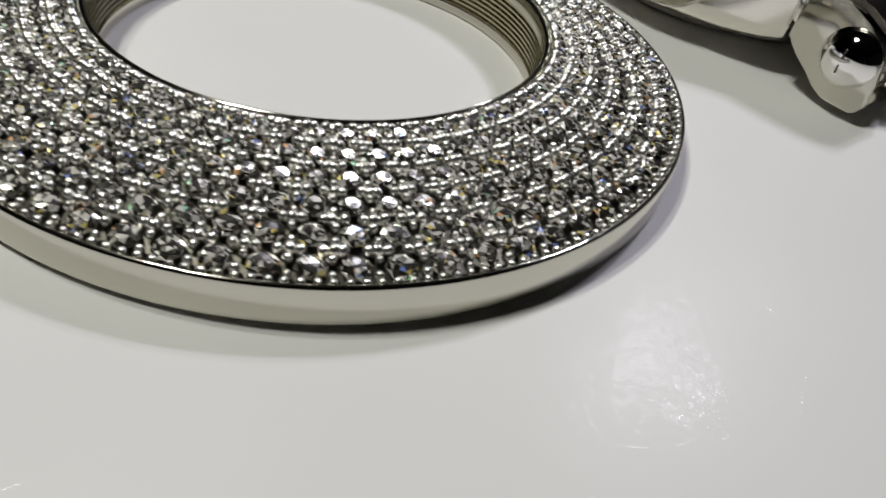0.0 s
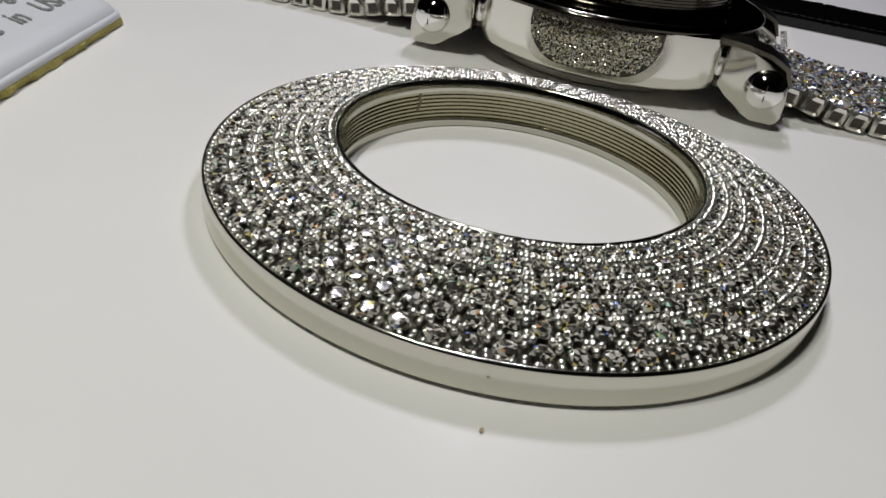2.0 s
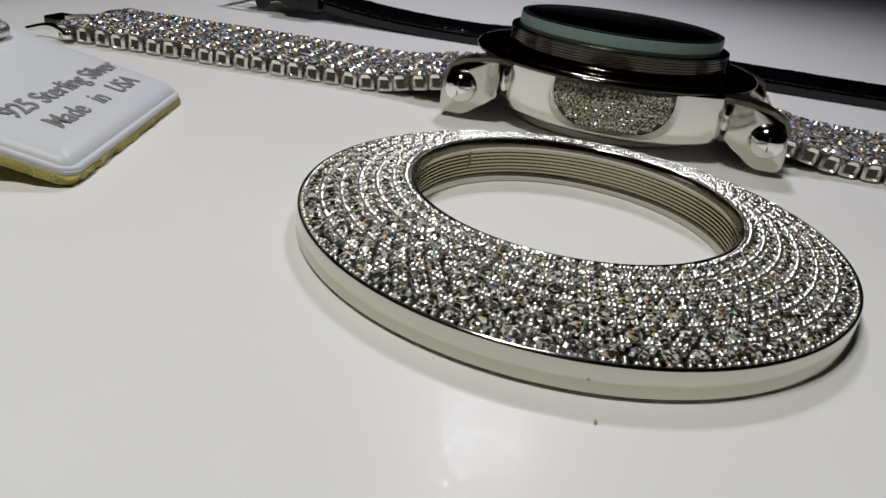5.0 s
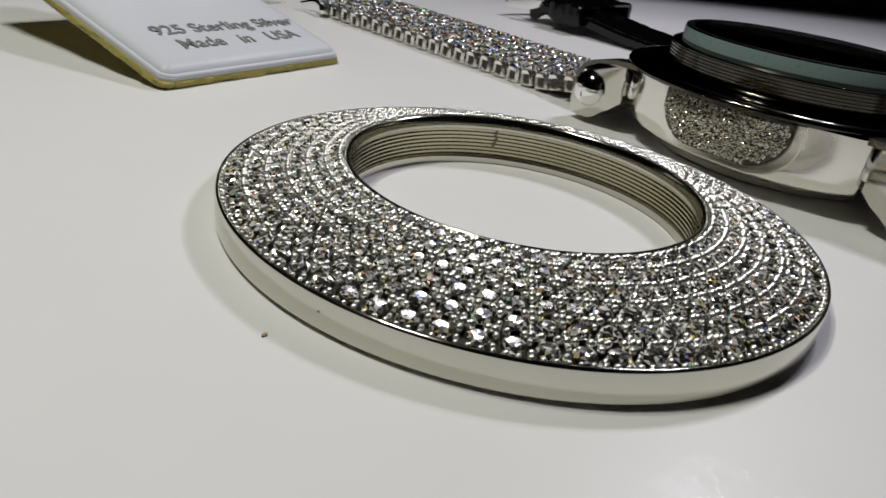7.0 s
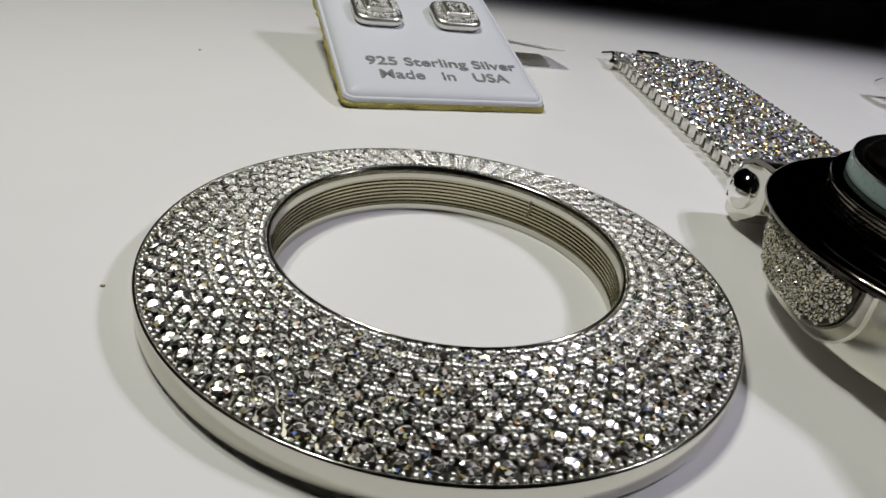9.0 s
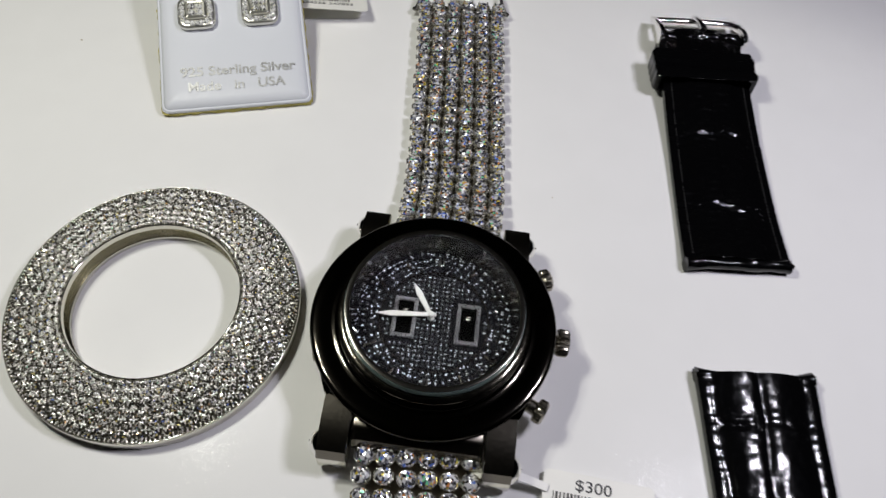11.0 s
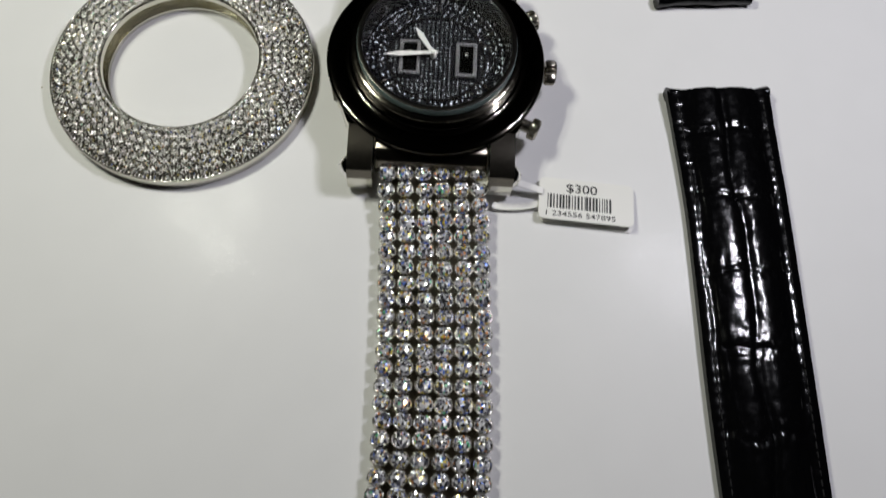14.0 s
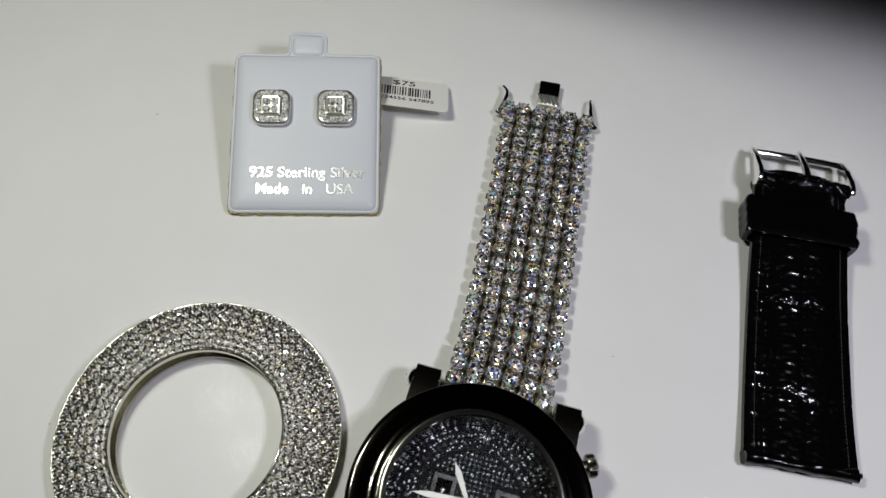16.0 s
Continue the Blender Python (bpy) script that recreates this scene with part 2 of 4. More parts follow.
def sweep(points, radius, n=8, bm=None, flat=1.0, closed=False):
    """A tube along points; flat squashes it in z."""
    bm = bm or bmesh.new()
    pts = [Vector(p) for p in points]
    rings = []
    for i, p in enumerate(pts):
        a = pts[i - 1] if (i or closed) else p
        b = pts[(i + 1) % len(pts)] if (i < len(pts) - 1 or closed) else p
        d = (b - a).normalized()
        side = d.cross(Vector((0, 0, 1)))
        side = side.normalized() if side.length > 1e-4 else Vector((1, 0, 0))
        up = side.cross(d)
        r = radius[i] if isinstance(radius, (list, tuple)) else radius
        rings.append([bm.verts.new(p + r * (math.cos(2 * math.pi * k / n) * side + flat * math.sin(2 * math.pi * k / n) * up)) for k in range(n)])
    for i in range(len(rings) if closed else len(rings) - 1):
        p, q = rings[i], rings[(i + 1) % len(rings)]
        for k in range(n):
            bm.faces.new((p[k], p[(k + 1) % n], q[(k + 1) % n], q[k]))
    if not closed:
        bm.faces.new(rings[0])
        bm.faces.new(rings[-1])
    return bm


def prism(outline, depth, m=None, bm=None):
    """An outline in x, y, extruded along z from 0 to depth."""
    bm = bm or bmesh.new()
    m = m or Matrix()
    lo = [bm.verts.new(m @ Vector((x, y, 0))) for x, y in outline]
    hi = [bm.verts.new(m @ Vector((x, y, depth))) for x, y in outline]
    n = len(outline)
    bm.faces.new(lo[::-1])
    bm.faces.new(hi)
    for i in range(n):
        bm.faces.new((lo[i], lo[(i + 1) % n], hi[(i + 1) % n], hi[i]))
    return bm


def round_rect(w, h, r, n=6):
    pts = []
    for cx, cy, a0 in ((w / 2 - r, h / 2 - r, 0), (-w / 2 + r, h / 2 - r, 90), (-w / 2 + r, -h / 2 + r, 180), (w / 2 - r, -h / 2 + r, 270)):
        for k in range(n + 1):
            a = radians(a0 + 90 * k / n)
            pts.append((cx + r * math.cos(a), cy + r * math.sin(a)))
    return pts


def layered(w, h, r, layers, cx=0, cy=0):
    """Stacked rounded rectangles: layers of (inset, z), closed below and above."""
    bm = bmesh.new()
    loops = [[bm.verts.new((x + cx, y + cy, z)) for x, y in round_rect(w - 2 * d, h - 2 * d, max(r - d, 0.3 + 0.2 * r))] for d, z in layers]
    for p, q in zip(loops, loops[1:]):
        n = len(p)
        for i in range(n):
            bm.faces.new((p[i], p[(i + 1) % n], q[(i + 1) % n], q[i]))
    bm.faces.new(loops[0][::-1])
    bm.faces.new(loops[-1])
    return bm


def spline(points, n):
    """n + 1 points evenly along a smooth curve through points (tuples of any length)."""
    P = np.array(points, float)
    P = np.vstack([2 * P[0] - P[1], P, 2 * P[-1] - P[-2]])
    out = []
    for i in range(1, len(P) - 2):
        for u in np.linspace(0, 1, 24, endpoint=False):
            a, b, c, d = P[i - 1:i + 3]
            out.append(0.5 * (2 * b + (c - a) * u + (2 * a - 5 * b + 4 * c - d) * u * u + (3 * b - a - 3 * c + d) * u ** 3))
    out = np.array(out + [P[-2]])
    s = np.r_[0, np.cumsum(np.linalg.norm(np.diff(out[:, :2], axis=0), axis=1))]
    want = np.linspace(0, s[-1], n + 1)
    return np.stack([np.interp(want, s, out[:, k]) for k in range(P.shape[1])], 1)


def letters(text, size, mat, parent, at, turn=0, label="", width=None, name="lettering", spacing=1.0, bold=0.0):
    """Writing with the built-in font, its lower left corner at a place of the parent's plane, in millimetres."""
    cu = bpy.data.curves.new(name, "FONT")
    cu.body, cu.size, cu.extrude, cu.space_character, cu.offset = text, size, 0.02, spacing, bold
    tmp = bpy.data.objects.new(name, cu)
    scene.collection.objects.link(tmp)
    bpy.context.view_layer.update()
    me = bpy.data.meshes.new_from_object(tmp.evaluated_get(bpy.context.evaluated_depsgraph_get()))
    bpy.data.objects.remove(tmp)
    xs = [v.co.x for v in me.vertices]
    x0, x1 = min(xs), max(xs)
    k = width / (x1 - x0) if width else 1.0
    me.transform(Matrix.Scale(MM, 4) @ Matrix.Translation(at) @ Matrix.Rotation(radians(turn), 4, "Z") @ Matrix.Diagonal((k, 1, 1, 1)) @ Matrix.Translation((-x0, 0, 0)))
    me.materials.clear()
    me.materials.append(mat)
    ob = new(name, me)
    ob.parent = parent
    return tagged(ob, label)


def brilliant(bm, r, m, fine=False, deep=0.72):
    """A cut stone with its girdle in the plane z = 0 of m."""
    n = 8
    def ring(rad, z, off):
        return [bm.verts.new(m @ Vector((r * rad * math.cos(2 * math.pi * (k + off) / n), r * rad * math.sin(2 * math.pi * (k + off) / n), r * z))) for k in range(n)]
    table = ring(0.56, 0.36, 0)
    top = bm.verts.new(m @ Vector((0, 0, r * 0.39)))
    for k in range(n):
        bm.faces.new((table[k], table[(k + 1) % n], top))
    if fine:
        mid = ring(0.8, 0.2, 0.5)
        girdle = ring(1.0, 0.0, 0)
        loops = [table, mid, girdle]
    else:
        loops = [table, ring(1.0, 0.0, 0.5)]
    for p, q, s in zip(loops, loops[1:], (0, 1)):
        for k in range(n):
            if s == 0:
                bm.faces.new((p[k], q[k], p[(k + 1) % n]))
                bm.faces.new((q[k], q[(k + 1) % n], p[(k + 1) % n]))
            else:
                bm.faces.new((p[k], q[(k + 1) % n], p[(k + 1) % n]))
                bm.faces.new((p[k], q[k], q[(k + 1) % n]))
    tip = bm.verts.new(m @ Vector((0, 0, -deep * r)))
    g = loops[-1]
    for k in range(n):
        bm.faces.new((g[k], tip, g[(k + 1) % n]))
    return bm


def facets(b):
    """Part the facets from one another along their edges."""
    bmesh.ops.recalc_face_normals(b, faces=b.faces)
    bmesh.ops.split_edges(b, edges=b.edges)


def gem_mesh(r, fine, mat, name="gemstone"):
    b = brilliant(bmesh.new(), r, Matrix(), fine)
    facets(b)
    return mesh_of(b, name, mat, 0)


def piece(name, me, parent, m):
    """One of many alike pieces: an object of its own on shared mesh data; m in millimetres."""
    ob = bpy.data.objects.new(name, me)
    scene.collection.objects.link(ob)
    ob.parent = parent
    m = m.copy()
    m.translation *= MM
    ob.matrix_basis = m
    return ob


# ---- table ----
bm = bmesh.new()
box(bm, (1500, 1200, 24), Matrix.Translation((120, 0, -12)), 2.0)
table = new("table_top", mesh_of(bm, "table_top", white_table))
tagged(table, "smooth white laminate table top with a soft sheen", "table", kind="structure")

# ---- plain dim room round the table, unseen, added to keep reflections dark ----
for name, size, at in (("floor", (4200, 3800, 60), (120, 0, -790)), ("ceiling", (4200, 3800, 60), (120, 0, 1770)), ("wall_north", (4200, 100, 2500), (120, 1950, 490)), ("wall_south", (4200, 100, 2500), (120, -1950, 490)), ("wall_east", (100, 3800, 2500), (2270, 0, 490)), ("wall_west", (100, 3800, 2500), (-2030, 0, 490))):
    bm = bmesh.new()
    box(bm, size, Matrix.Translation(at))
    tagged(new(name, mesh_of(bm, name, room_paint)), "unseen plain dim grey room surface", name.split("_")[0], kind="structure")
# unseen base, added so that the table top stands on something
bm = bmesh.new()
box(bm, (1380, 1080, 736), Matrix.Translation((120, 0, -392)), 3.0)
tagged(new("table_base", mesh_of(bm, "table_base", room_paint)), "unseen plain base added under the white table top", "table base", kind="structure")


# ---- loose diamond bezel ring ----
def bezel_ring(at):
    ring = thing("bezel_ring", "silver bezel ring paved with clear stones, lying on the table", "bezel", at)
    wall = [(28.2, 0.0), (28.25, 0.2), (28.86, 0.27), (29.0, 0.4), (29.0, 2.82), (28.96, 2.97), (28.88, 3.08), (28.77, 3.11), (28.66, 3.07), (28.58, 2.95), (28.54, 2.4), (17.72, 4.95), (17.62, 5.45), (17.52, 5.61), (17.37, 5.67), (17.21, 5.61), (17.12, 5.46), (17.1, 4.3), (17.5, 4.25), (17.5, 1.1), (17.12, 0.98), (17.05, 0.8), (17.05, 0.12), (17.2, 0.0)]
    part("body", lathe(wall, 160), silver, ring, "polished silver body with a threaded inner wall")
    groove = [(17.5, 4.28), (17.17, 4.28)]
    for k in range(7):
        z = 4.24 - k * 0.45
        groove += [(17.16, z), (17.2, z - 0.2), (17.4, z - 0.27), (17.4, z - 0.38)]
    part("thread", lathe(groove + [(17.2, 1.12), (17.3, 1.02), (17.5, 1.02)], 140), thread_beige, ring, "fine beige screw thread inside the ring")
    # a faint stain on the threaded wall
    a = radians(43.7)
    nick = bmesh.new()
    for lean, dz in ((0.12, 0.9), (0.3, -0.4)):
        box(nick, (0.1, 0.3, 1.5), Matrix.Translation((17.18 * math.cos(a), 17.18 * math.sin(a), 3.2 + dz)) @ Matrix.Rotation(a, 4, "Z") @ Matrix.Rotation(lean, 4, "X"), 0.03)
    part("thread_nick", nick, stain, ring, "brown stain across the thread")
    part("seat", lathe([(28.44, 2.2), (28.44, 2.46), (17.73, 5.03), (17.73, 4.5)], 120), seat_metal, ring, "matt silver seat under the stones, coloured dark for the shade between them")
    rows, cols = ROWS, COLS
    r_in, r_out = 17.75, 28.6
    steps = np.linspace(1.0, 1.35, rows)
    edges = r_in + (r_out - r_in) * np.r_[0, np.cumsum(steps)] / steps.sum()
    slope = math.atan2(5.15 - 2.75, 10.0)
    surf = lambda r: 5.15 - (r - 18.05) * 0.24
    beads = bmesh.new()
    rest = bmesh.new()
    rng = random.Random(5)
    meshes = []
    for j in range(rows):
        rad = min((edges[j + 1] - edges[j]) * 0.5, math.pi * (edges[j] + edges[j + 1]) * 0.5 / cols) * 0.86
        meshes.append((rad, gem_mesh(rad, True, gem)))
    for j in range(rows):
        r = (edges[j] + edges[j + 1]) / 2
        rad, me = meshes[j]
        for i in range(cols):
            ang = 360 * (i + 0.5) / cols
            a = radians(ang)
            m = Matrix.Rotation(a, 4, "Z") @ Matrix.Translation((r, 0, surf(r) + 0.28)) @ Matrix.Rotation(slope + radians(rng.uniform(-6, 6)), 4, "Y") @ Matrix.Rotation(radians(rng.uniform(-6, 6)), 4, "X") @ Matrix.Rotation(rng.uniform(0, 0.8), 4, "Z")
            if 150 <= ang <= 300:
                piece("gemstone", me, ring, m)
            else:
                brilliant(rest, rad, m, True)
            # prongs: a cluster at each crossing, smaller beads along the column line
            w = edges[j + 1] - edges[j]
            for rr, off, big in ((edges[j], 0.5, 0.37), (edges[j] + 0.28 * w, 0.5, 0.27), (edges[j] + 0.74 * w, 0.5, 0.27), (edges[j], 0.25, 0.33), (edges[j], -0.25, 0.33)):
                b = a + 2 * math.pi * off / cols + rng.uniform(-0.004, 0.004)
                rr = max(rr, edges[0] + 0.25)
                bead(beads, Vector((rr * math.cos(b), rr * math.sin(b), surf(rr) + rng.uniform(0.36, 0.46))), big * rng.uniform(0.88, 1.12), rng)
            if j == rows - 1:
                for off in (0.5, 0.17, -0.17):
                    b = a + 2 * math.pi * off / cols
                    bead(beads, Vector(((edges[rows] - 0.16) * math.cos(b), (edges[rows] - 0.16) * math.sin(b), surf(28.4) + 0.34)), 0.26 * rng.uniform(0.9, 1.1), rng)
    tagged(part("bead_prong", beads, prong_silver, ring, "tiny polished bead prongs", 80), kind="stuff")
    facets(rest)
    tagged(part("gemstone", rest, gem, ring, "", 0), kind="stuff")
    return ring


def bead(bm, c, r, rng=None):
    """A small round-headed bead, a little uneven when a generator is given."""
    k0 = (lambda: rng.uniform(0.85, 1.15)) if rng else (lambda: 1.0)
    n = 7
    rings = [[bm.verts.new(c + Vector((r * w * k0() * math.cos(k * 2 * math.pi / n), r * w * k0() * math.sin(k * 2 * math.pi / n), r * z))) for k in range(n)] for w, z in ((1.0, -0.9), (1.0, 0.0), (0.72, 0.6))]
    top = bm.verts.new(c + Vector((0, 0, 0.85 * r)))
    for p, q in zip(rings, rings[1:]):
        for k in range(n):
            bm.faces.new((p[k], p[(k + 1) % n], q[(k + 1) % n], q[k]))
    for k in range(n):
        bm.faces.new((rings[-1][k], rings[-1][(k + 1) % n], top))


ROWS, COLS = 6, 72
bezel_ring((0, 0, 0))


# ---- the watch ----
WATCH_AT, WATCH_TURN = (55.8, -9.2), -10.2
watch = thing("wrist_watch", "black and silver wristwatch with a clear stone bracelet, its bezel unscrewed", "watch", (*WATCH_AT, 0), WATCH_TURN)
TO_WATCH = pose(*WATCH_AT, 0, 0, 0, WATCH_TURN).inverted()


def watch_head():
    part("case_back", disc_lathe([(0, 0.05), (16.5, 0.05), (17, 0.4), (17.2, 1.9), (0, 1.9)], 64), satin, watch)
    # barrel-shaped case: flat arcs east and west, cut off square before the lugs
    def barrel(inset):
        half = 16.5 - 0.5 * inset
        out = []
        for sx in (-1, 1):
            for k in range(25):
                y = half * (1 - k / 12) * -sx
                edge = max(0.0, abs(y) - half + 1.0)
                out.append((sx * (21.6 - inset - y * y / 64 - 0.5 * edge ** 2), y - 1.7))
        return out
    b = bmesh.new()
    loops = [[b.verts.new((x, y, z + (1.1 * abs((y + 1.7) / 16.5) ** 3 if z < 4 else 0))) for x, y in barrel(d)] for d, z in ((5.0, 1.85), (2.2, 1.95), (1.4, 2.1), (0.8, 2.45), (0.45, 2.75), (0.15, 3.3), (0.0, 4.7), (0.0, 10.35))]
    for p, q in zip(loops, loops[1:]):
        for i in range(len(p)):
            b.faces.new((p[i], p[(i + 1) % len(p)], q[(i + 1) % len(p)], q[i]))
    b.faces.new(loops[0][::-1])
    part("case", b, case_silver, watch, "bright silver barrel case with a rounded underside", 30)
    part("bezel_plate", lathe([(15.5, 10.3), (23.2, 10.3), (23.55, 10.38), (23.72, 10.6), (23.72, 10.85), (23.58, 11.1), (23.25, 11.3), (22.7, 11.4), (21.5, 11.42), (19.6, 11.3), (15.5, 11.3)], 160), gunmetal, watch, "glossy black chrome bezel plate with a rounded edge")
    wall = [(15.9, 11.9), (18.3, 11.9)]
    for k in range(6):
        z = 11.98 + 0.42 * k
        wall += [(18.32, z), (18.32, z + 0.16), (18.1, z + 0.24), (18.1, z + 0.34)]
    wall += [(18.3, 14.5), (18.25, 14.62), (17.7, 14.88), (17.3, 14.93), (15.9, 14.93)]
    part("collar", lathe(wall, 160), thread_metal, watch, "dark threaded collar under the crystal")
    part("collar_skirt", lathe([(15.9, 11.25), (19.7, 11.25), (19.65, 11.33), (19.1, 11.38), (18.7, 11.5), (18.45, 11.7), (18.36, 11.95), (15.9, 11.95)], 160), gunmetal, watch, "glossy black flared skirt")
    part("gasket", lathe([(16.5, 14.9), (16.85, 14.9), (16.95, 15.0), (16.95, 16.55), (16.9, 16.7), (16.5, 16.7)], 128), teal, watch, "pale teal gasket round the crystal")
    rim = part("crystal_rim", lathe([(15.9, 10.6), (16.2, 10.6), (16.2, 14.1), (16.45, 14.3), (16.45, 16.68), (16.88, 16.72), (16.85, 16.9), (16.4, 17.0), (15.9, 16.9), (15.75, 16.2), (15.0, 11.2), (15.0, 10.6)], 96), rim_metal, watch)
    crystal = part("crystal", disc_lathe([(0, 16.35), (15.65, 16.25), (15.75, 16.75), (14.8, 16.95), (0, 17.05)], 96), glass, watch, "clear domed crystal")
    crystal.visible_shadow = False
    dial = part("dial", disc_lathe([(0, 9.6), (15.2, 9.6), (15.2, 10.2), (0, 10.2)], 72), dial_black, watch, "black dial paved with black stones")
    # black stones in rings outside, small grey ones in columns inside
    def pave(spots, r, mat, name, tilt, seed):
        stones, rng = bmesh.new(), random.Random(seed)
        for x, y in spots:
            if abs(y) < 4.7 and (abs(x - 6.4) < 2.7 or abs(x + 5.6) < 2.7):
                continue
            m = Matrix.Translation((x, y, 10.25)) @ Matrix.Rotation(radians(rng.uniform(-tilt, tilt)), 4, "X") @ Matrix.Rotation(radians(rng.uniform(-tilt, tilt)), 4, "Y") @ Matrix.Rotation(math.pi / 8, 4, "Z")
            brilliant(stones, r, m)
        facets(stones)
        tagged(part(name, stones, mat, dial, "", 0), kind="stuff")
    rings = []
    for r in (14.4, 13.2, 12.0, 10.9):
        n = int(2 * math.pi * r / 1.2)
        rings += [(r * math.cos(2 * math.pi * k / n), r * math.sin(2 * math.pi * k / n)) for k in range(n)]
    columns = [(i * 0.96, j * 0.92) for i in range(-10, 11) for j in range(-11, 12) if math.hypot(i * 0.96, j * 0.92) < 9.7]
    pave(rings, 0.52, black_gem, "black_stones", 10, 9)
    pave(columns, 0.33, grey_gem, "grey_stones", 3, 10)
    # silver trim line between the fields, hour bars
    part("dial_track", lathe([(10.25, 10.2), (10.45, 10.2), (10.45, 10.45), (10.25, 10.45)], 90), dark_metal, dial)
    for k in range(12):
        if k in (3, 9):
            continue
        a = radians(30 * k)
        for off in (-0.35, 0.35) if k % 3 == 0 else (0,):
            bar = bmesh.new()
            box(bar, (0.42, 2.4, 0.5), Matrix.Rotation(-a, 4, "Z") @ Matrix.Translation((off, 12.9, 10.5)), 0.1)
            part("hour_bar", bar, chrome if k % 3 == 0 else dark_metal, dial)
    for x in (-5.6, 6.4):
        f = bmesh.new()
        for sx in (-1, 1):
            box(f, (0.75, 8.4, 0.6), Matrix.Translation((x + sx * 1.85, 0, 10.45)), 0.12)
            box(f, (4.4, 0.75, 0.6), Matrix.Translation((x, sx * 3.8, 10.452)), 0.12)
        part("window_frame", f, frame_metal, dial, "grey steel window frame")
        pane = bmesh.new()
        box(pane, (3.0, 6.9, 0.3), Matrix.Translation((x, 0, 10.3)))
        part("window_pane", pane, pane_black, dial, "black digital window")
        spot = bmesh.new()
        brilliant(spot, 0.5, Matrix.Translation((x, 1.3, 10.6)))
        facets(spot)
        part("window_stone", spot, gem, dial, "", 0)
    def hand(tip, width, z, name):
        d = Vector(tip).normalized()
        s = Vector((-d.y, d.x))
        L = Vector(tip).length
        pts = [d * -1.0 + s * 0.3, d * (L * 0.72) + s * width, d * L, d * (L * 0.72) - s * width, d * -1.0 - s * 0.3]
        part(name, prism([tuple(p) for p in pts], 0.25, Matrix.Translation((-0.7, 0.6, z))), hand_white, watch, "pale silver tapered hand", 5)
    hand((-10.4, -1.1), 0.55, 11.5, "minute_hand")
    hand((-4.0, 6.3), 0.58, 11.1, "hour_hand")
    part("hand_hub", moved(disc_lathe([(0, 10.2), (0.6, 10.2), (0.6, 11.9), (0.4, 12.1), (0, 12.1)], 20), Matrix.Translation((-0.7, 0.6, 0))), hand_white, watch)
    # crown and pushers
    def turned(name, profile, at, mat, flutes=0):
        b = disc_lathe(profile, 40)
        if flutes:
            for v in b.verts:
                r = math.hypot(v.co.x, v.co.y)
                if r > 2.0:
                    k = 1 + 0.06 * math.cos(flutes * math.atan2(v.co.y, v.co.x))
                    v.co.x *= k
                    v.co.y *= k
        b.transform(Matrix.Translation(at[:3]) @ Matrix.Rotation(radians(at[3]), 4, "Z") @ Matrix.Rotation(radians(90), 4, "Y"))
        return part(name, b, mat, watch)
    turned("crown", [(0, 0), (1.5, 0), (1.5, 1.4), (2.3, 1.6), (2.6, 2.0), (2.6, 3.6), (2.3, 4.0), (0, 4.2)], (22.9, 0.9, 6.4, 0), crown_metal, 20)
    turned("pusher", [(0, 0), (1.4, 0), (1.4, 1.7), (2.05, 1.8), (2.3, 2.1), (2.3, 3.4), (1.9, 3.8), (0, 3.9)], (19.2, 13.6, 6.2, 24), crown_metal, 14)
    turned("pusher", [(0, 0), (1.4, 0), (1.4, 1.7), (2.05, 1.8), (2.3, 2.1), (2.3, 3.4), (1.9, 3.8), (0, 3.9)], (19.6, -12.6, 6.2, -24), crown_metal, 14)
    # lugs
    side = [(17.5, 9.9), (18.0, 9.9), (20, 9.8), (23, 9.3), (25.3, 8.2), (26.3, 6.3), (26.75, 4.2), (26.75, 2.0), (26.45, 1.2), (25.8, 0.85), (23.0, 0.85), (21.6, 1.5), (19.2, 3.6), (18.0, 4.3), (17.5, 4.5)]
    cap = [(16.2, 9.9), (17, 9.9), (20, 9.8), (23, 9.3), (25.3, 8.2), (26.3, 6.3), (26.7, 6.4), (25.8, 8.6), (23.3, 9.8), (20.1, 10.45), (17, 10.7), (16.2, 10.7)]
    for sx in (-1, 1):
        for sy in (-1, 1):
            def placed(outline, x0, w):
                # outline y, z -> local; extruded in x
                m = Matrix(((0, 0, sx, sx * x0), (sy, 0, 0, -1.3), (0, 1, 0, 0), (0, 0, 0, 1)))
                return prism(outline, w, m)
            b = placed(side, 12.2, 5.4)
            bmesh.ops.bevel(b, geom=b.edges[:], offset=0.35, segments=2, affect="EDGES", profile=0.5, clamp_overlap=True)
            lug = part("lug", b, silver, watch, "polished silver lug")
            part("lug_cap", placed(cap, 12.3, 5.2), lug_chrome, lug, "glossy black lug top")
            dome = disc_lathe([(0, 2.1), (0.8, 2.02), (1.55, 1.74), (2.2, 1.22), (2.65, 0.58), (2.8, 0.0), (2.8, -0.4), (0, -0.4)], 32)
            dome.transform(Matrix.Translation((sx * 17.3, sy * 23.6 - 1.3, 5.3)) @ Matrix.Rotation(radians(90 * sx), 4, "Y"))
            screw = part("screw_cap", dome, chrome, lug, "domed chrome screw cap")
            # thin dark box in place of the shade in the cut slit
            slit = bmesh.new()
            box(slit, (0.4, 0.16, 2.2), Matrix.Translation((sx * 19.17, sy * 23.6 - 1.3, 5.3)))
            part("slit", slit, dark_metal, lug)
            pin = disc_lathe([(0, 0), (0.5, 0.1), (0.7, 0.5), (0.7, 3.3), (0.5, 3.7), (0, 3.8)], 20)
            pin.transform(Matrix.Translation((sx * 16.4, sy * 17.0 - 1.6, 5.6)))
            part("pin", pin, chrome, lug)
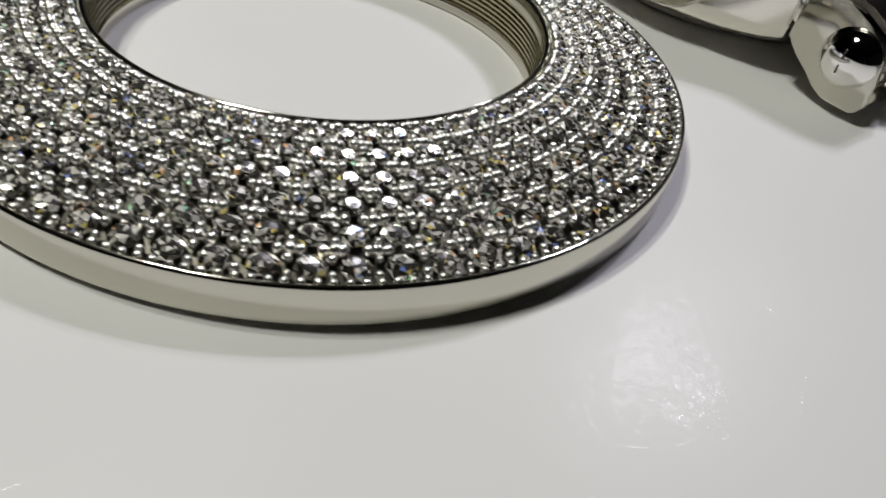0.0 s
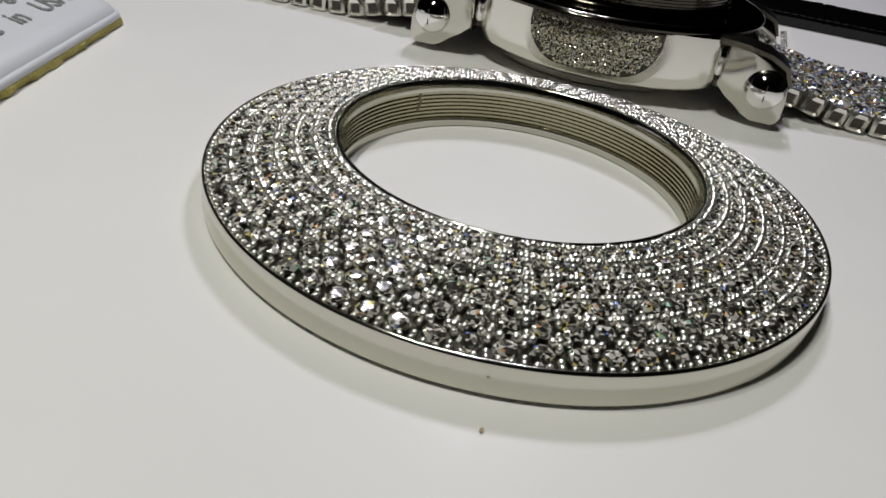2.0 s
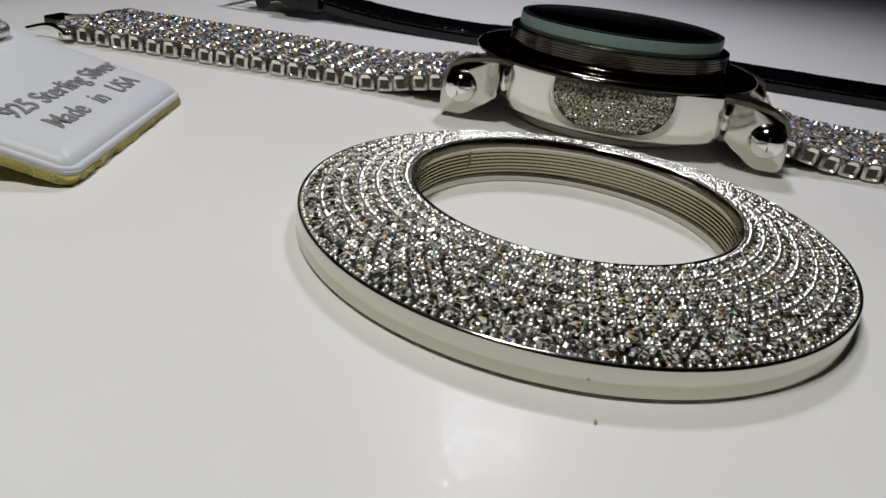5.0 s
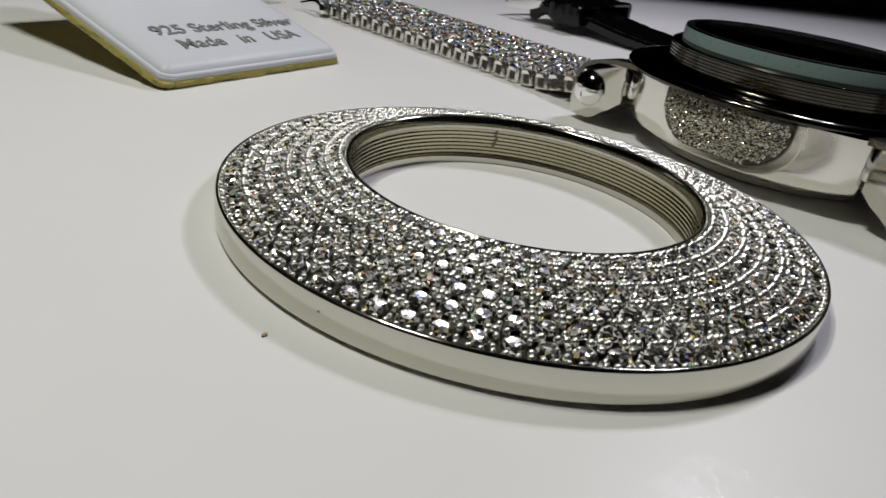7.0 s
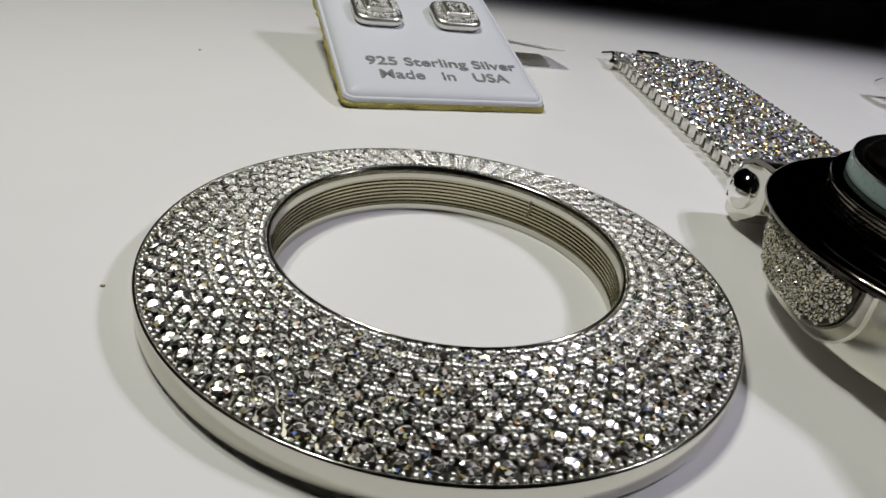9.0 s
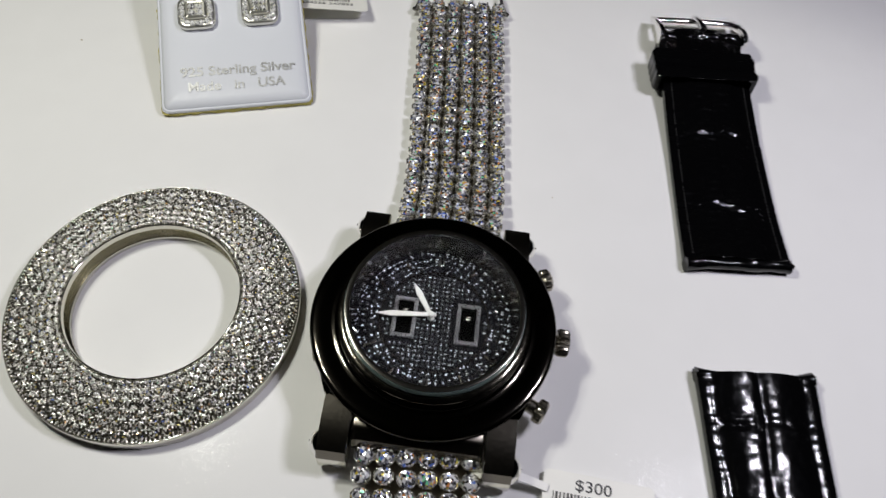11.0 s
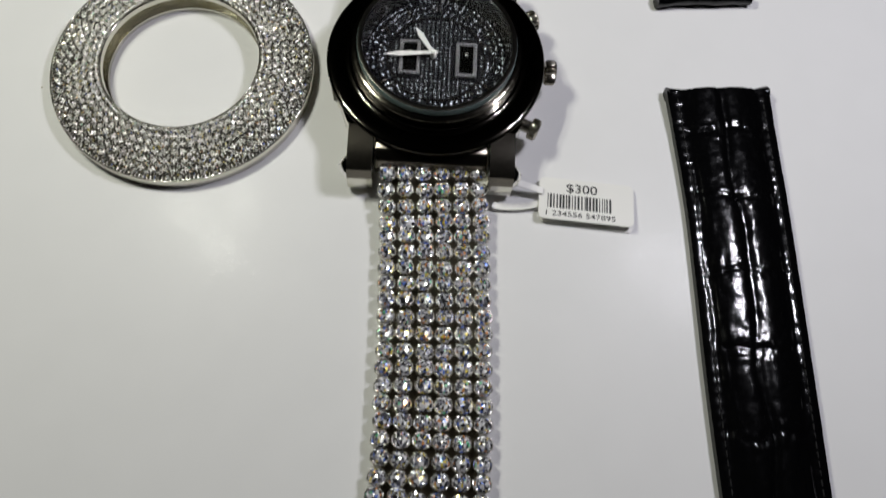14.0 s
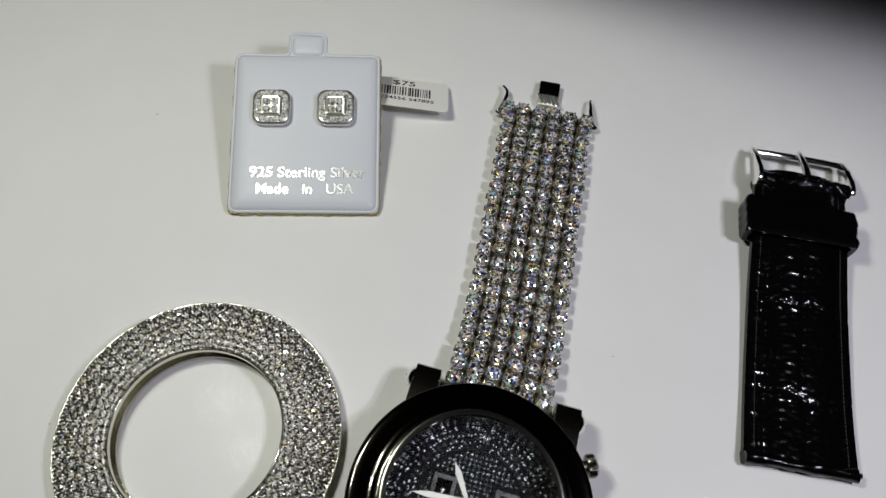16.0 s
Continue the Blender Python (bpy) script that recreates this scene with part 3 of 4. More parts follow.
            # dark block added to fill the shaded gap between case and lug
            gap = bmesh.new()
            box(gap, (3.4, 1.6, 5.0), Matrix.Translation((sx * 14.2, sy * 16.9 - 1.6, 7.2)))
            part("lug_gap_fill", gap, dark_metal, lug)
    # end pieces between the lugs
    for sy in (-1, 1):
        e = bmesh.new()
        prof = [(18, 9.4), (21.5, 9.0), (23.5, 7.6), (24.2, 5.5), (24.0, 3.0), (18, 2.6)]
        m = Matrix(((0, 0, 1, -11.9), (sy, 0, 0, -0.6), (0, 1, 0, 0), (0, 0, 0, 1)))
        prism(prof, 23.8, m, e)
        bmesh.ops.bevel(e, geom=e.edges[:], offset=0.3, segments=2, affect="EDGES", profile=0.5, clamp_overlap=True)
        part("end_piece", e, lug_chrome, watch, "black curved end piece between the lugs")
    # paved side plaque at nine o'clock
    mid, half, corner, foot = -1.8, 8.7, 5.0, 4.0
    flank = lambda y: -(21.6 - (y + 1.7) ** 2 / 64)
    low = lambda s, edge, z0: z0 + corner - math.sqrt(max(0.0, corner ** 2 - max(0.0, abs(s) - edge + corner) ** 2))
    def curved(proud, grow):
        b = bmesh.new()
        cols = []
        n = 40
        for k in range(n + 1):
            edge = half + grow
            s = edge * math.sin(math.pi * (k / n - 0.5))
            lo, hi = low(s, edge, foot - grow), 10.28
            x, y = flank(mid + s), mid + s
            cols.append([b.verts.new((x - d, y, z)) for d, z in ((-1.0, lo), (proud - 0.2, lo), (proud, lo + 0.2), (proud, hi), (-1.0, hi))])
        for p, q in zip(cols, cols[1:]):
            for i in range(5):
                b.faces.new((p[i], q[i], q[(i + 1) % 5], p[(i + 1) % 5]))
        b.faces.new(cols[0])
        b.faces.new(cols[-1])
        return b
    part("boss", curved(0.5, 1.1), case_silver, watch, "raised silver boss")
    part("plaque_edge", curved(0.8, 0.22), gunmetal, watch, "dark outline of the side plaque")
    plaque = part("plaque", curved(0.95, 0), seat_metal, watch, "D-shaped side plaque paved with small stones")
    me = gem_mesh(0.4, False, gem_warm)
    rng = random.Random(2)
    for j in range(9):
        z = 4.4 + j * 0.66
        for i in range(-13, 14):
            s = (i + 0.5 * (j % 2)) * 0.72
            if abs(s) > half - 0.4 or z < low(s, half, foot) + 0.35:
                continue
            m = Matrix.Translation((flank(mid + s) - 1.02, mid + s, z)) @ Matrix.Rotation(radians(-90 + rng.uniform(-6, 6)), 4, "Y") @ Matrix.Rotation(radians(rng.uniform(-6, 6)), 4, "X")
            piece("gemstone", me, plaque, m)


watch_head()


# ---- stone bracelet of the watch ----
def cup_mesh():
    """A setting with chamfered corners, a window in each flank and four prongs."""
    b = bmesh.new()
    w, h = 1.9, 1.6
    ring = lambda c: [(w, h - c), (w - c, h), (c - w, h), (-w, h - c), (-w, c - h), (c - w, -h), (w - c, -h), (w, c - h)]
    loops = [[b.verts.new((x * k, y * k, z)) for x, y in ring(c)] for c, k, z in ((0.5, 0.82, 0.35), (0.5, 0.88, 0.55), (0.55, 0.9, 2.35), (1.0, 0.98, 2.95), (1.0, 0.9, 3.1))]
    for p, q in zip(loops, loops[1:]):
        for i in range(8):
            b.faces.new((p[i], p[(i + 1) % 8], q[(i + 1) % 8], q[i]))
    b.faces.new(loops[0][::-1])
    b.faces.new(loops[-1])
    b.normal_update()
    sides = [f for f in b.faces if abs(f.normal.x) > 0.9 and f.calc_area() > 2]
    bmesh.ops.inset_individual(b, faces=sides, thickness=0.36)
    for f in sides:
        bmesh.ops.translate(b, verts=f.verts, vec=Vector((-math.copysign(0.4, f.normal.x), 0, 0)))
        # window floor coloured dark in place of the shade inside the setting
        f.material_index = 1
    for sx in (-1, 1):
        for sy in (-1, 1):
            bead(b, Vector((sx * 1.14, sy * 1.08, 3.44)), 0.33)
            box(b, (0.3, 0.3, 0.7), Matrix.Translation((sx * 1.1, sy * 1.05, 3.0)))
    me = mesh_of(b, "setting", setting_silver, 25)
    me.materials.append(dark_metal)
    return me


CUP = cup_mesh()
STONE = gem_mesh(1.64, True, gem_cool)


def bracelet(points, rows, label, skip=(), lift=0.0):
    """Rows of six settings along a line on the table; points are x, y, z."""
    line = spline(points, rows - 1)
    links = []
    rods = bmesh.new()
    rng = random.Random(len(points) * 7 + rows)
    frames = []
    for i in range(rows):
        a, c = line[max(i - 1, 0)], line[min(i + 1, rows - 1)]
        d = Vector((c - a)).normalized()
        side = d.cross(Vector((0, 0, 1))).normalized()
        up = side.cross(d)
        frames.append(TO_WATCH @ Matrix(((side.x, d.x, up.x, line[i][0]), (side.y, d.y, up.y, line[i][1]), (side.z, d.z, up.z, line[i][2]), (0, 0, 0, 1))))
    # one solid dark band fills the gaps under the settings
    ribs = []
    for f in frames:
        ribs.append([rods.verts.new(f @ Vector(p)) for p in ((-9.2, 0, 0.0), (9.2, 0, 0.0), (9.2, 0, 1.1), (-9.2, 0, 1.1))])
    for p, q in zip(ribs, ribs[1:]):
        for k in range(4):
            rods.faces.new((p[k], p[(k + 1) % 4], q[(k + 1) % 4], q[k]))
    rods.faces.new(ribs[0])
    rods.faces.new(ribs[-1])
    for f in frames:
        for k in range(5):
            box(rods, (1.0, 0.7, 0.6), f @ Matrix.Translation(((k - 2) * 3.92, 0, 1.9)))
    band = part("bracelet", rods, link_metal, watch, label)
    for i, f in enumerate(frames):
        for k in range(6):
            if (i, k) in skip:
                continue
            x = (k - 2.5) * 3.92
            m = f @ Matrix.Translation((x * (1.0 if i < rows - 1 else 1.05) + rng.uniform(-0.08, 0.08), rng.uniform(-0.1, 0.1), 0)) @ Matrix.Rotation(radians(rng.uniform(-4, 4)), 4, "X") @ Matrix.Rotation(radians(rng.uniform(-4, 4)), 4, "Y")
            piece("setting", CUP, band, m)
            piece("gemstone", STONE, band, m @ Matrix.Translation((0, 0, 3.15)) @ Matrix.Diagonal((1.0, 1.04, 1.0, 1.0)) @ Matrix.Rotation(rng.uniform(0, 0.8), 4, "Z"))
    return band, frames


upper, uf = bracelet([(60.2, 14.5, 2.6), (61.6, 21, 1.6), (63.2, 32, 0.0), (66.0, 60, 0.0), (68.6, 90.0, 0.0)], 23, "upper bracelet half of six rows of clear stones in silver")
lower, lf = bracelet([(51.9, -33.6, 2.5), (51.3, -40, 1.2), (50.2, -50, 0.0), (44.9, -86, 0.0), (38.3, -116.2, 0.0)], 25, "lower bracelet half of six rows of clear stones in silver", skip={(24, 2), (24, 3)})


def clasp_parts():
    f = uf[-1]
    b = bmesh.new()
    box(b, (5.4, 5.0, 1.6), f @ Matrix.Translation((-0.2, 8.4, 1.6)), 0.3)
    part("clasp_tongue", b, dark_metal, upper, "dark steel clasp tongue")
    b = bmesh.new()
    box(b, (5.2, 3.4, 1.8), f @ Matrix.Translation((-0.2, 4.6, 1.6)), 0.3)
    for i in range(5):
        box(b, (0.7, 3.2, 0.6), f @ Matrix.Translation((-2.2 + i, 4.6, 2.6)) @ Matrix.Rotation(0.5, 4, "Z"))
    part("clasp_base", b, bead_silver, upper, "ridged chrome clasp base")
    for s in (-1, 1):
        bow = 1.2 if s < 0 else -0.2
        pts = [(s * 12.7, -1.2, 1.6), (s * 11.8, 0.8, 2.2), (s * 11.2, 3.0, 2.5), (s * 11.1, 5.0, 2.2), (s * (11.0 + 0.5 * bow), 6.4, 1.8), (s * (11.2 + bow), 7.4, 1.5)]
        part("safety_catch", sweep([f @ Vector(p) for p in spline(pts, 24)], [0.42 + 0.16 * math.sin(math.pi * k / 24) for k in range(25)], 10), chrome, upper, "bent chrome safety catch")
        b = bmesh.new()
        bmesh.ops.create_uvsphere(b, u_segments=14, v_segments=8, radius=0.95, matrix=f @ Matrix.Translation((s * 12.6, -1.2, 1.6)))
        part("catch_ball", b, chrome, upper)
    g = lf[-1]
    for s in (-1, 1):
        b = bmesh.new()
        bmesh.ops.create_uvsphere(b, u_segments=16, v_segments=10, radius=0.95, matrix=g @ Matrix.Translation((s * 13.0, -3.2, 1.9)))
        sweep([g @ Vector((s * 11, -3.2, 1.9)), g @ Vector((s * 12.6, -3.2, 1.9))], 0.35, 8, b)
        part("catch_ball", b, chrome, lower, "small chrome ball stud")
    b = layered(7.0, 6.8, 2.6, [(0.5, 0.0), (0.1, 0.5), (0, 2.6), (0.3, 3.4), (1.0, 3.8), (2.2, 3.9)])
    part("clasp_box", moved(b, g @ Matrix.Translation((0, 1.9, 0.1))), dark_metal, lower, "rounded dark clasp box between the end stones")
    for s in (-1, 1):
        for k, (x, y) in enumerate(((5.2, 3.0), (8.6, 2.4))):
            b = layered(4.4, 5.0, 1.9, [(0.4, 0.0), (0, 0.4), (0, 1.0), (0.4, 1.4)])
            part("clasp_lip", moved(b, g @ Matrix.Translation((s * x, y, 0.1))), dark_metal, lower, "dark rounded lip under the end stones")


clasp_parts()


# ---- price tags ----
def price_tag(name, label, at, turn, price, w, h, tilt, roll, strands, up=0.0, digits=True, under=(0.5, -0.4)):
    tag = thing(name, label, "price tag", (0, 0, 0))
    base = pose(*at, 0, 0, turn)
    top = base @ pose(0, 0, 0, tilt, roll, 0)
    def leaf(m, bend):
        b = layered(w, h, 1.2, [(0, 0), (0, 0.16)])
        for v in b.verts:
            v.co.z += bend * (v.co.x / w) ** 2
        b.transform(m)
        return b
    part("leaf", leaf(top, 0.0), paper, tag, "printed white leaf")
    part("leaf", leaf(base @ pose(*under, -at[2] + 0.12, 0, 0, -1.5), 0.0), paper, tag, "plain lower leaf")
    face_m = top @ Matrix.Translation((0, 0, 0.18))
    t = letters(price, 3.0 if not up else 2.6, ink, tag, (-4.4, 1.9 + up, 0.0), 0, "black printed price", 6.8 if not up else 5.8, bold=0.02)
    rows = [t]
    if digits:
        rows.append(letters("1 234556 547895", 1.7, ink, tag, (-8.8, -4.2 + up, 0.0), 0, "small printed digits", 15.2, bold=0.01))
    s = Matrix.Scale(MM, 4)
    for o in rows:
        o.data.transform(s @ face_m @ s.inverted())
    bars = bmesh.new()
    rng = random.Random(3)
    x = -8.4
    while x < 5.8:
        wd = rng.choice((0.2, 0.3, 0.45))
        box(bars, (wd, 3.4, 0.03), face_m @ Matrix.Translation((x, -0.6 + up, 0.0)))
        x += wd + rng.choice((0.22, 0.3, 0.42))
    tagged(part("barcode", bars, ink, tag, "black printed barcode", 5), kind="stuff")
    for pts in strands:
        b = bmesh.new()
        line = spline(pts, 14)
        v = []
        for i, p in enumerate(line):
            q = line[min(i + 1, 14)] - line[max(i - 1, 0)]
            n = Vector((-q[1], q[0], 0)).normalized() * 0.75
            v.append([b.verts.new(Vector(p) + n), b.verts.new(Vector(p) - n), b.verts.new(Vector(p) - n + Vector((0, 0, 0.15))), b.verts.new(Vector(p) + n + Vector((0, 0, 0.15)))])
        for p, q in zip(v, v[1:]):
            for k in range(4):
                b.faces.new((p[k], p[(k + 1) % 4], q[(k + 1) % 4], q[k]))
        b.faces.new(v[0])
        b.faces.new(v[-1])
        part("tie", b, paper, tag, "narrow white tie strip")
    return tag


price_tag("price_tag", "white folded paper price tag tied to the watch bracelet", (84.6, -43.0, 1.5), -13.4, "$300", 20.8, 10.2, -5, 0,
          [[(75.6, -39.5, 1.9), (70, -37.6, 3.4), (64.5, -37.0, 4.6), (61.5, -37.4, 4.5)], [(75.4, -42.0, 1.2), (70, -42.2, 0.9), (65.6, -41.6, 1.0), (64.2, -41.0, 1.2)]])
price_tag("price_tag", "white folded paper price tag tucked behind the earring card", (32.6, 90.9, 3.8), 2.6, "$75", 20.4, 11.4, -14, 6,
          [], 1.2, True, (-1.5, 2.6))


# ---- earring card and earrings ----
CARD = (-6.6, 52.5, 0.05, 6.4, 14.6)
card = thing("earring_card", "white padded vinyl earring card on yellow foam, top propped up", "card", CARD[:3], CARD[3], CARD[4])
CW, CH = 36.0, 41.0


def earring_card():
    f = layered(CW, CH, 1.8, [(0.0, 0.0), (-0.2, 0.2), (-0.2, 0.9), (-0.1, 1.1)], CW / 2, CH / 2)
    bmesh.ops.subdivide_edges(f, edges=[e for e in f.edges if e.calc_length() > 5], cuts=40)
    rng = random.Random(8)
    for v in f.verts:
        if 0.1 < v.co.z < 1.0:
            k = 0.45 * noise.noise((v.co.x * 0.7, v.co.y * 0.7, v.co.z * 3)) + rng.uniform(-0.08, 0.08)
            v.co.x += k * (1 if v.co.x > CW / 2 else -1)
            v.co.y += k * (1 if v.co.y > CH / 2 else -1)
    part("foam_backing", f, foam, card, "yellow foam backing")
    # welded rim in one sheet with the hang tab: concave fillets join them
    rim = []
    def arc(cx, cy, r, a0, a1):
        for k in range(7):
            a = radians(a0 + (a1 - a0) * k / 6)
            rim.append((cx + r * math.cos(a), cy + r * math.sin(a)))
    mid, half, top = CW / 2 - 0.2, 4.8, CH + 5.8
    arc(1.8, 1.8, 1.8, 180, 270)
    arc(CW - 1.8, 1.8, 1.8, 270, 360)
    arc(CW - 1.8, CH - 1.8, 1.8, 0, 90)
    arc(mid + half + 1.3, CH + 1.3, 1.3, 270, 180)
    arc(mid + half - 1.3, top - 1.3, 1.3, 0, 90)
    arc(mid - half + 1.3, top - 1.3, 1.3, 90, 180)
    arc(mid - half - 1.3, CH + 1.3, 1.3, 360, 270)
    arc(1.8, CH - 1.8, 1.8, 90, 180)
    rng = random.Random(6)
    rim = [(x + rng.uniform(-0.08, 0.08), y + rng.uniform(-0.08, 0.08)) for x, y in rim]
    b = prism(rim, 0.42, Matrix.Translation((0, 0, 1.1)))
    part("welded_rim", b, vinyl, card, "white welded vinyl rim with a hang tab", 30)
    bead_line = [(x + (0.4 if x < CW / 2 else -0.4) * (1 if y < CH + 0.5 else 0.9), y + (0.4 if y < 3 else -0.4 if y > CH - 3 else 0), 1.5) for x, y in rim]
    part("rim_bead", sweep(bead_line, 0.42, 8, closed=True), vinyl, card, "raised white welt round the card and its tab", 60)
    pad = layered(CW, CH, 2.0, [(0.5, 1.4), (0.5, 1.55), (0.62, 1.8), (0.95, 2.25), (1.6, 2.7), (2.9, 3.0), (5.0, 3.12), (9.0, 3.15)], CW / 2, CH / 2)
    for v in pad.verts:
        v.co.z += 0.1 * noise.noise((v.co.x * 0.18, v.co.y * 0.18, 2.0)) if v.co.z > 2.5 else 0
    part("padded_front", pad, vinyl, card, "puffy white vinyl front")
    tab = layered(7.6, 5.2, 1.2, [(0, 1.4), (0, 1.6), (0.25, 1.9), (0.8, 2.1), (1.8, 2.15)], mid, CH + 2.3)
    part("hang_tab", tab, vinyl, card, "small raised pad of the hang tab")
    letters("925 Sterling Silver", 3.55, foil, card, (5.2, 8.5, 3.26), 0, "silver foil lettering", 27.6, bold=0.05)
    letters("Made   in   USA", 3.55, foil, card, (6.9, 4.4, 3.22), 0, "silver foil lettering", 23.2, bold=0.04)


def earring(u, v):
    place = pose(CARD[0], CARD[1], CARD[2], CARD[4], 0, CARD[3]) @ Matrix.Translation((u, v, 3.12))
    e = thing("earring", "square silver stud earring set with clear stones, pinned through the card", "earring", (0, 0, 0), group="pair of earrings on the card")
    e.matrix_world = Matrix.Translation(place.translation * MM) @ place.to_quaternion().to_matrix().to_4x4()
    part("halo", layered(9.2, 9.2, 2.4, [(0.6, 0.0), (0.1, 0.5), (0, 1.2), (0.3, 1.7), (0.8, 1.9), (1.6, 1.85)]), satin, e, "rounded square silver halo")
    part("collet", layered(4.9, 4.9, 0.5, [(0, 1.6), (0, 2.7), (0.25, 2.9), (0.6, 2.85), (0.65, 2.4)]), satin, e, "raised square collet")
    low = -(3.12 + 3.2)
    b = disc_lathe([(0, 0.2), (0.4, 0.2), (0.4, low), (0, low)], 12)
    part("post", b, chrome, e)
    clutch = disc_lathe([(0, low + 3.0), (1.2, low + 3.1), (2.3, low + 2.6), (2.4, low + 1.8), (1.0, low + 1.2), (0, low + 1.2)], 18)
    part("clutch", clutch, chrome, e)
    small, princess = gem_mesh(0.78, False, gem_bright), gem_mesh(0.95, False, gem_bright)
    rng = random.Random(int(u * 10))
    for k in range(20):
        a = 2 * math.pi * k / 20
        c, s = math.cos(a), math.sin(a)
        q = max(abs(c), abs(s))
        r = 3.45 / q * (1 - 0.13 * (1 - q) / 0.29)
        piece("gemstone", small, e, Matrix.Translation((r * c, r * s, 1.95)) @ Matrix.Rotation(rng.uniform(-0.12, 0.12), 4, "X") @ Matrix.Rotation(rng.uniform(0, 0.8), 4, "Z"))
    for x in (-0.95, 0.95):
        for y in (-0.95, 0.95):
            piece("centre_gemstone", princess, e, Matrix.Translation((x, y, 2.65)) @ Matrix.Rotation(rng.uniform(-0.1, 0.1), 4, "Y") @ Matrix.Rotation(math.pi / 8, 4, "Z"))


earring_card()
earring(10.0, 25.7)
earring(25.4, 25.8)


# ---- leather straps ----
def strap(points, widths, thick, name, label, tip=False, seed=1):
    """A padded leather strap along points (x, y, z of its underside)."""
    root = thing(name, label, "watch strap", (0, 0, 0), group="pair of leather straps")
    n, across = 230, 36
    line = spline([(*p, w) for p, w in zip(points, widths)], n)
    s = np.r_[0, np.cumsum(np.linalg.norm(np.diff(line[:, :2], axis=0), axis=1))]
    b = bmesh.new()
    rows = []
    for i in range(n + 1):
        a, c = line[max(i - 1, 0)], line[min(i + 1, n)]
        d = Vector((c - a)[:3]).normalized()
        side = d.cross(Vector((0, 0, 1))).normalized()
        up = side.cross(d)
        w = line[i][3]
        left = s[-1] - s[i]
        if tip and left < 17:
            w *= max(0.0, 1 - (1 - left / 17) ** 1.9) ** 0.72
        o = Vector(line[i][:3])
        row = []
        for k in range(across + 1):
            u = 2 * k / across - 1
            x = u * w / 2
            # padded middle, flat stitched border
            pad = max(0.0, 1 - abs(u / 0.74) ** 2.6) if abs(u) < 0.74 else 0.0
            h = thick * (0.62 + 0.38 * pad)
            h -= 0.4 * max(0, abs(u) - 0.88) / 0.12
            # a shallow valley between two ridges, and puckers along the stitched border
            h -= (0.34 if tip else 0.1) * math.exp(-((u - 0.04 * math.sin(s[i] * 0.09)) / 0.13) ** 2) * pad
            if abs(u) > 0.72:
                h += (0.035 * math.sin(s[i] * 2.9 + 2 * noise.noise((s[i] * 0.3, u, seed))) + 0.16 * noise.noise((s[i] * 0.9, u * 3, seed + 11))) * (1 - 0.6 * abs(abs(u) - 0.86) / 0.14)
            # crocodile scales: rows of creases across, and wandering ones along
            y = s[i]
            cell = 17.0 if tip else 21.0
            ph = (y + 7.0 + 2.6 * noise.noise((x * 0.16, y * 0.05, seed))) / cell
            near = abs(ph - round(ph)) * cell
            fade = 1.0 if abs(u) < 0.74 else 0.4
            h -= 0.34 * math.exp(-(near / 0.6) ** 2) * fade * (0.6 + noise.noise((x * 0.4, round(ph) * 3.3, seed)))
            for j, off in enumerate((-0.36, 0.02, 0.4)):
                lx = (off + 0.07 * noise.noise((y * 0.07, j * 5.1, seed))) * w
                h -= 0.3 * math.exp(-((x - lx) / 0.5) ** 2) * fade
            h += 0.09 * noise.noise((x * 0.5, y * 0.4, seed + 3)) * fade
            h += (0.08 if tip else 0.2) * noise.noise((x * 1.3, y * 1.0, seed + 5)) * fade
            # long wrinkles where the leather was drawn over the padding
            fold_at = math.exp(-((abs(u) - 0.62) / 0.2) ** 2)
            h += 0.3 * fold_at * noise.noise((x * 1.1, y * 0.13, seed + 17)) * (0.5 + abs(noise.noise((y * 0.05, u, seed + 2))))
            h += 0.5 * math.exp(-(near / 2.4) ** 2) * noise.noise((x * 1.3, y * 1.3, seed + 8)) * fade
            row.append(b.verts.new(o + side * x + up * h))
        for k in (across, 0):
            u = 1 if k else -1
            row.append(b.verts.new(o + side * (u * w / 2 * 0.99) + up * 0.0))
        rows.append(row)
    m = across + 3
    for p, q in zip(rows, rows[1:]):
        for k in range(m):
            b.faces.new((p[k], p[(k + 1) % m], q[(k + 1) % m], q[k]))
    b.faces.new(rows[0])
    b.faces.new(rows[-1][::-1])
    part("band", b, leather, root, "glossy black crocodile-grain leather", 60)
    st = bmesh.new()
    for i in range(4, n - (34 if tip else 3), 3):
        a, c = line[i], line[i + 2]
        d = Vector((c - a)[:3]).normalized()
        side = d.cross(Vector((0, 0, 1))).normalized()
        for u in (-0.83, 0.83):
            w = line[i][3] / 2 * u
            p, q = Vector(a[:3]) + side * w, Vector(c[:3]) + side * w
            z = Vector((0, 0, thick * 0.62 - 0.07))
            sweep([p + z, (p + q) / 2 + z + Vector((0, 0, 0.05)), q + z], 0.15, 5, st)
    part("stitching", st, thread, root, "dark stitching along both edges")
    return root


lower_strap = strap([(120.8, -19.3, 1.0), (119.6, -32, 0.3), (117.2, -52, 0.15), (111.4, -88.7, 0.15), (107.4, -116, 0.1), (104.4, -138, 0.1), (101.2, -154.6, 0.1)], [24.4, 23.6, 22.8, 22.2, 21.2, 21.0, 20.6], 3.6, "leather_strap", "long glossy black crocodile leather strap with a pointed tip", True, 1)
upper_strap = strap([(124.7, 7.4, 0.6), (126.2, 22, 0.1), (128.4, 44, 1.0), (129.8, 60, 3.0), (131.0, 72, 3.4), (131.5, 77.0, 3.3)], [24.0, 23.4, 22.8, 22.4, 22.0, 21.6], 3.4, "leather_strap", "short glossy black crocodile leather strap with a chrome buckle", False, 4)


